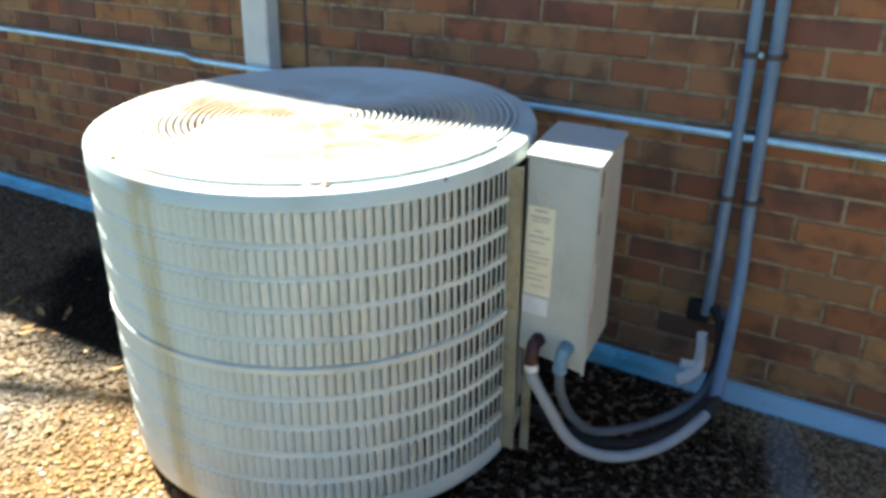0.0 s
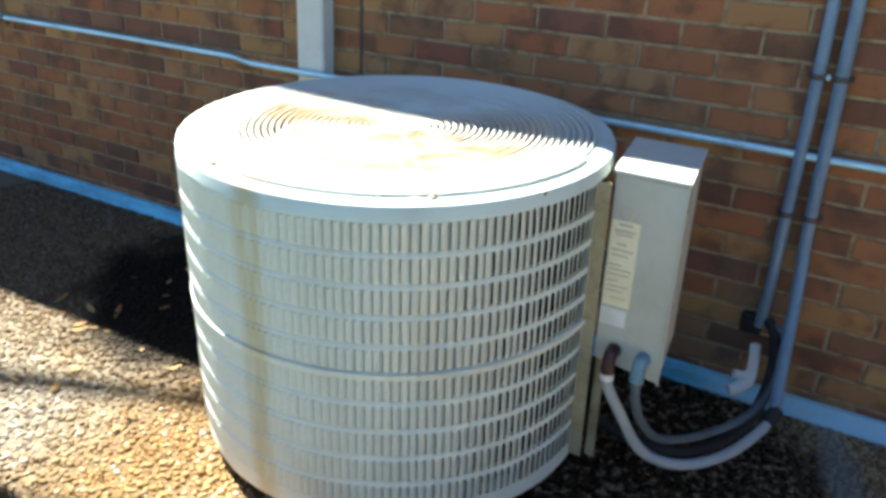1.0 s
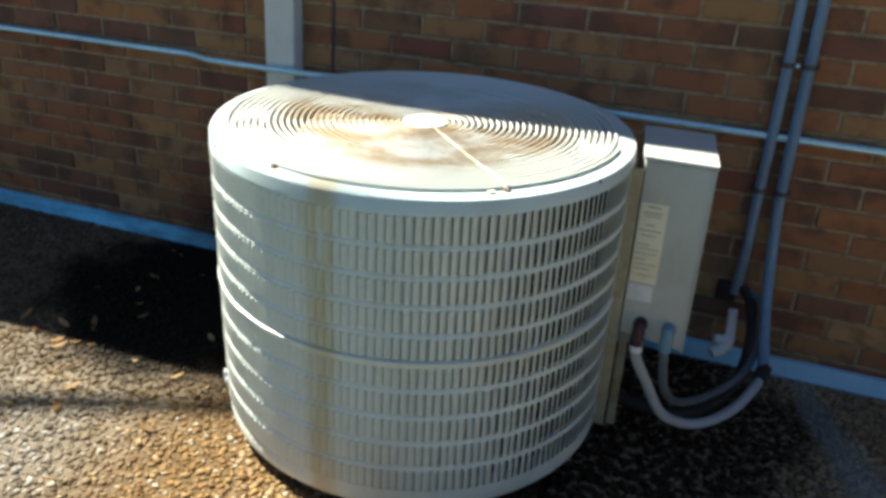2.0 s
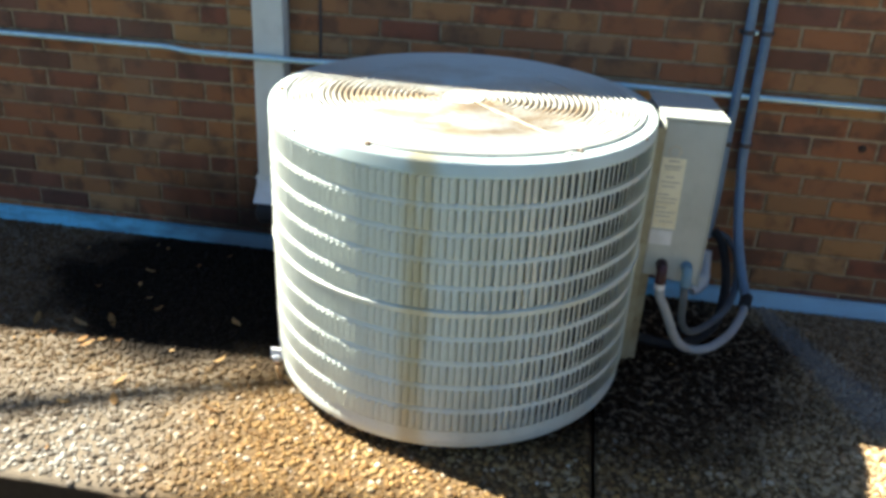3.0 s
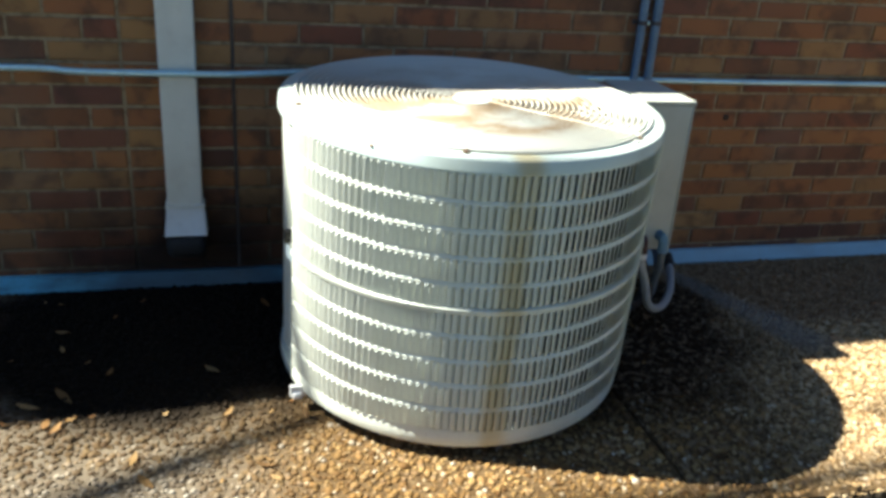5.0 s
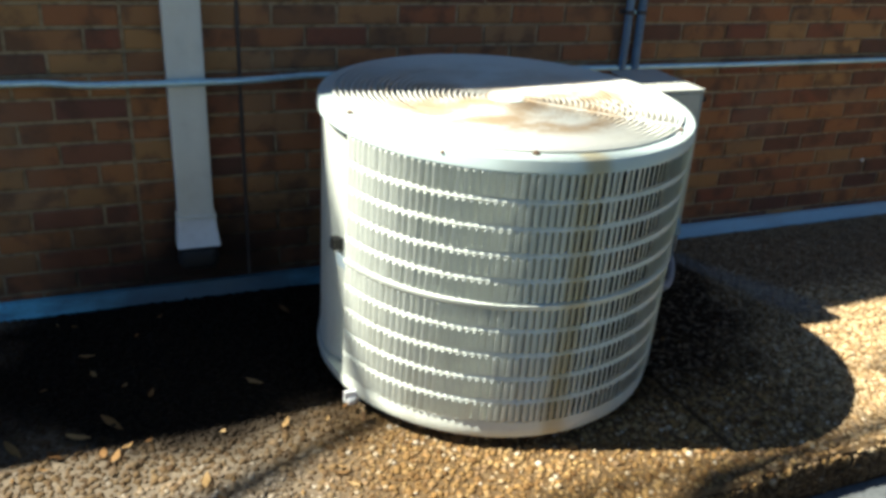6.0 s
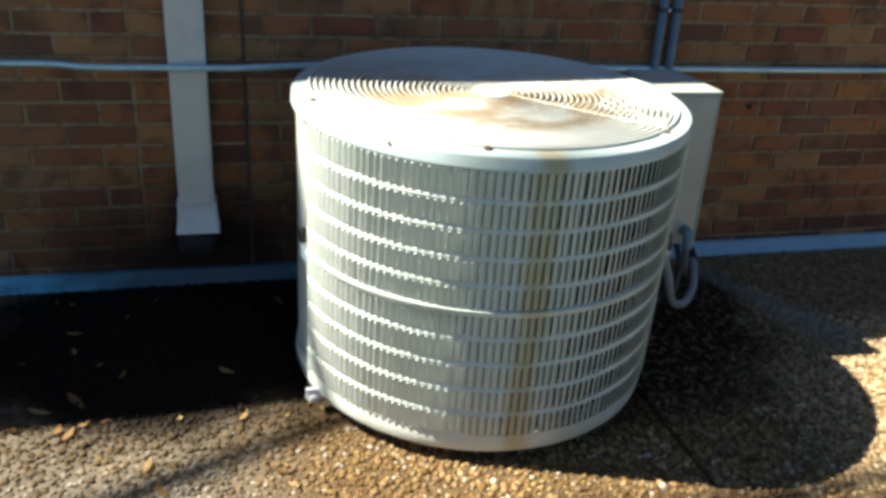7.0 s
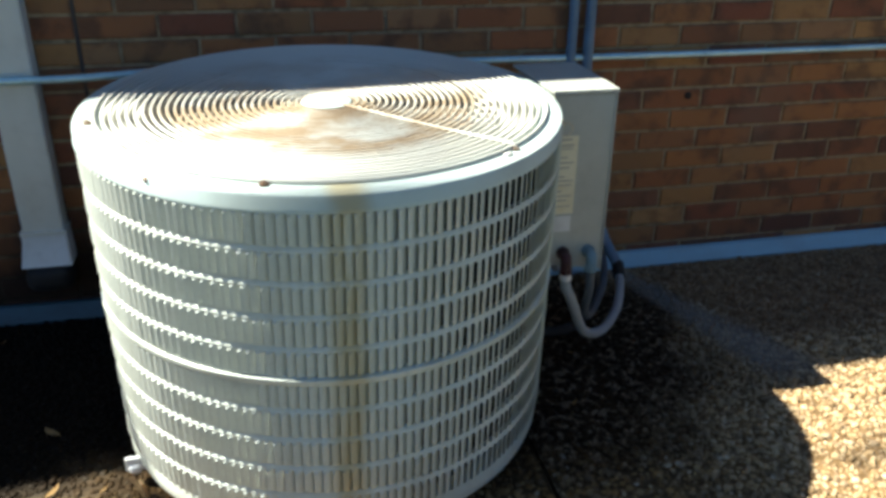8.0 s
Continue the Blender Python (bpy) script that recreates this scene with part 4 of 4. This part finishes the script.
for x in (-2.45, 2.44):
    b = ring(0.0105, 0.0128, -0.008, 0.008, 16)
    bmesh.ops.rotate(b, verts=b.verts[:], matrix=Matrix.Rotation(radians(90), 3, "Y"))
    add_box(b, (-0.008, 0.0095, -0.03), (0.008, 0.0195, 0.004))
    bmesh.ops.translate(b, verts=b.verts[:], vec=(x + 0.73, 0.002, 0.002))
    part("clip", b, "seal", pipe, "dark pipe clip", smooth=True)

# ---- downpipe ----
spout = thing("downpipe", (-0.728, -0.022, 0.2), "cream rectangular metal downpipe with a flared outlet shoe", "downpipe")


def spout_section(w, d0, d1, z):
    """A rectangular ring with a shallow groove down the front."""
    return [(-w, d1, z), (-w, d0 + 0.004, z), (-w + 0.004, d0, z), (-w * 0.34, d0, z), (-w * 0.28, d0 + 0.0006, z), (w * 0.28, d0 + 0.0006, z), (w * 0.34, d0, z), (w - 0.004, d0, z), (w, d0 + 0.004, z), (w, d1, z)]


def spout_mesh(sections):
    b = bmesh.new()
    rows = [[b.verts.new(p) for p in s] for s in sections]
    n = len(rows[0])
    for one, two in zip(rows, rows[1:]):
        for i in range(n):
            b.faces.new((one[i], one[(i + 1) % n], two[(i + 1) % n], two[i]))
    bmesh.ops.recalc_face_normals(b, faces=b.faces[:])
    bmesh.ops.solidify(b, geom=b.faces[:], thickness=0.0012)
    return b


part("pipe", spout_mesh([spout_section(0.054, -0.036, 0.02, z) for z in (0.085, 0.7, 1.4, 2.24)]), "spout", spout, smooth=True)
part("outlet_shoe", spout_mesh([spout_section(0.0585, -0.041, 0.02, 0.096), spout_section(0.0595, -0.043, 0.02, 0.07), spout_section(0.063, -0.056, 0.014, 0.035), spout_section(0.066, -0.07, 0.0, 0.005)]), "shoe", spout, "bright flared outlet shoe, open below", smooth=True)
# Black block put in for the shade in the shoe's open mouth.
bm = box((-0.064, -0.078, -0.074), (0.06, 0.014, 0.003), 0.03, 4)
part("mouth_shade", bm, "black", spout, "black block standing for the dark open mouth under the shoe", smooth=True)
part("collar", box((-0.0605, -0.044, 0.088), (0.0605, 0.021, 0.1), 0.002), "spout", spout)
for z in (1.05,):
    part("strap", box((-0.057, -0.039, z), (0.057, 0.021, z + 0.022), 0.001), "spout", spout)

# ---- small marks on the wall ----
# White dome added for a small light dot on the brick.
nail = revolve([(0.0, 0.006), (0.006, 0.005), (0.009, 0.0), (0.0, 0.0)], 12)
bmesh.ops.rotate(nail, verts=nail.verts[:], matrix=Matrix.Rotation(radians(90), 3, "X"))
nail = tagged(part("wall_mark", nail, "pvc", None, smooth=True), "small white dot on the brick wall", "plug")
nail.location = (2.143, 0.001, 0.265)
# Black ring added to stand for a dark hole in the brick.
hole = ring(0.004, 0.011, -0.004, 0.003, 14)
bmesh.ops.rotate(hole, verts=hole.verts[:], matrix=Matrix.Rotation(radians(90), 3, "X"))
hole = tagged(part("wall_mark", hole, "black", None), "small black ring standing for a hole in the brick wall", "plug")
hole.location = (1.204, -0.001, 0.576)

# ---- fallen leaves and bark bits ----
def leaf_thing(x, y, length, width, turn, curl, seed, z=0.0):
    rnd = random.Random(seed)
    b = bmesh.new()
    rows = []
    for i in range(7):
        u = i / 6
        w = width * math.sin(math.pi * min(0.98, 0.04 + u)) ** 0.8 * rnd.uniform(0.85, 1.1) + 0.0008
        rows.append([b.verts.new(((u - 0.5) * length, s * w / 2, 0.004 + curl * ((u - 0.5) ** 2 * 3 + (s * s) * 0.35) + rnd.uniform(0, 0.0015))) for s in (-1, 0, 1)])
    for one, two in zip(rows, rows[1:]):
        for i in range(2):
            b.faces.new((one[i], one[i + 1], two[i + 1], two[i]))
    bmesh.ops.solidify(b, geom=b.faces[:], thickness=0.0012)
    o = part("leaf", b, "leaf", None, smooth=True)
    o.matrix_world = pose(x, y, z + 0.003, rnd.uniform(-10, 10), rnd.uniform(-8, 8), turn)
    return tagged(o, "dry tan leaf lying on the pebble slab", "leaf", group="fallen leaves")


LEAVES = [(-1.043, -0.796, 0.05, 0.018, 88), (-1.015, -0.818, 0.05, 0.018, 71), (-0.986, -0.788, 0.028, 0.012, 28), (-0.94, -0.778, 0.022, 0.012, 41), (-0.766, -0.795, 0.016, 0.012, 27), (-0.612, -0.81, 0.042, 0.015, 62), (-0.827, -0.968, 0.05, 0.018, 79), (-0.796, -1.057, 0.06, 0.021, -57), (-0.536, -1.04, 0.044, 0.016, -21), (-0.513, -1.088, 0.036, 0.013, -53), (-1.149, -0.776, 0.055, 0.02, -56), (-1.098, -0.716, 0.06, 0.021, -20), (-1.02, -0.675, 0.08, 0.021, -53), (-0.655, -0.595, 0.05, 0.018, -40), (-0.922, -0.574, 0.04, 0.014, 72), (-1.061, -0.43, 0.031, 0.012, -68), (-1.076, -0.328, 0.046, 0.017, -15), (-0.868, -0.145, 0.024, 0.012, 36), (-0.492, -0.2, 0.06, 0.021, -70), (-1.238, -0.722, 0.09, 0.021, -64), (-0.913, -1.098, 0.034, 0.012, 7)]
rnd = random.Random(5)
for i in range(34):
    LEAVES.append((rnd.uniform(-2.2, -0.45), rnd.choice((rnd.uniform(-1.3, -0.77), rnd.uniform(-1.3, -0.77), rnd.uniform(-0.75, -0.1))), rnd.uniform(0.01, 0.026), rnd.uniform(0.005, 0.01), rnd.uniform(0, 180)))
for i in range(10):
    LEAVES.append((rnd.uniform(0.55, 1.6), rnd.uniform(-1.3, -0.15), rnd.uniform(0.012, 0.03), rnd.uniform(0.004, 0.01), rnd.uniform(0, 180)))
for i, (x, y, a, b, t) in enumerate(LEAVES):
    if math.hypot(x - 0.012, y + 0.613) > 0.47:
        leaf_thing(x, y, a, b, t, 0.002 + 0.002 * (i % 3), i)

chip = part("bark_chip", box((-0.008, -0.004, 0.0), (0.008, 0.004, 0.045), 0.003), "chip", None)
chip.matrix_world = pose(-0.42, -0.848, 0.001, 14, 8, -60)
tagged(chip, "orange bark chip leaning against the condenser base", "bark chip")

# ---- the tree whose limbs shade the slab ----
tree = thing("tree", (-8.2, -0.6, -0.145), "bare-limbed tree standing off in the yard", "tree")
part("trunk", tube(smooth_line([(0, 0, 0), (0.05, 0.02, 2.5), (0.0, 0.0, 4.8), (0.15, 0.1, 7.6)], 6), [0.16 - 0.005 * i for i in range(19)], 12), "bark", tree, smooth=True)
limbs = [([(0.1, 0.05, 6.0), (0.5, 0.35, 6.6), (1.0, 0.69, 7.1), (1.65, 0.966, 7.1), (2.3, 1.238, 7.1), (2.9, 1.41, 7.2)], 0.06, 0.024),
         ([(0.15, 0.1, 7.5), (0.3, 0.7, 8.6), (0.8, 1.186, 9.1), (1.4, 1.204, 9.1), (1.8, 1.216, 9.1), (2.4, 1.25, 9.1), (3.9, 1.29, 9.1)], 0.034, 0.022),
         ([(3.9, 1.29, 9.1), (3.75, 1.44, 9.1), (3.3, 1.5, 9.1), (2.64, 1.494, 9.1), (2.3, 1.462, 9.1), (2.14, 1.452, 9.1)], 0.03, 0.02)]
limbs.append(([(0.05, 0.02, 3.6), (0.8, 0.03, 4.3), (2.2, 0.02, 4.745), (4.0, 0.1, 4.745), (4.6, 0.17, 4.745), (4.9, 0.243, 4.745), (5.1, 0.259, 4.745), (5.26, 0.268, 4.745), (5.46, 0.286, 4.745), (5.7, 0.333, 4.745), (5.92, 0.389, 4.745)], 0.045, 0.012))
for pts, ra, rb in limbs:
    p = smooth_line(pts, 6)
    part("limb", tube(p, [ra + (rb - ra) * i / (len(p) - 1) for i in range(len(p))], 8), "bark", tree, smooth=True)

# ---- bricks near the condenser, one by one ----
brick_cache = {}
for n, (x, z, length) in enumerate(wall_bricks):
    key = (round(length, 3), n % 4)
    if key not in brick_cache:
        v, f = brick_mesh(length, len(brick_cache) * 17 + 3)
        m = bpy.data.meshes.new("brick")
        m.from_pydata(v, [], f)
        m.materials.append(M["brick"])
        brick_cache[key] = m
    o = new("brick", brick_cache[key])
    o.parent = wall
    o.location = (x, random.Random(n).uniform(-0.0016, 0.0016), z)
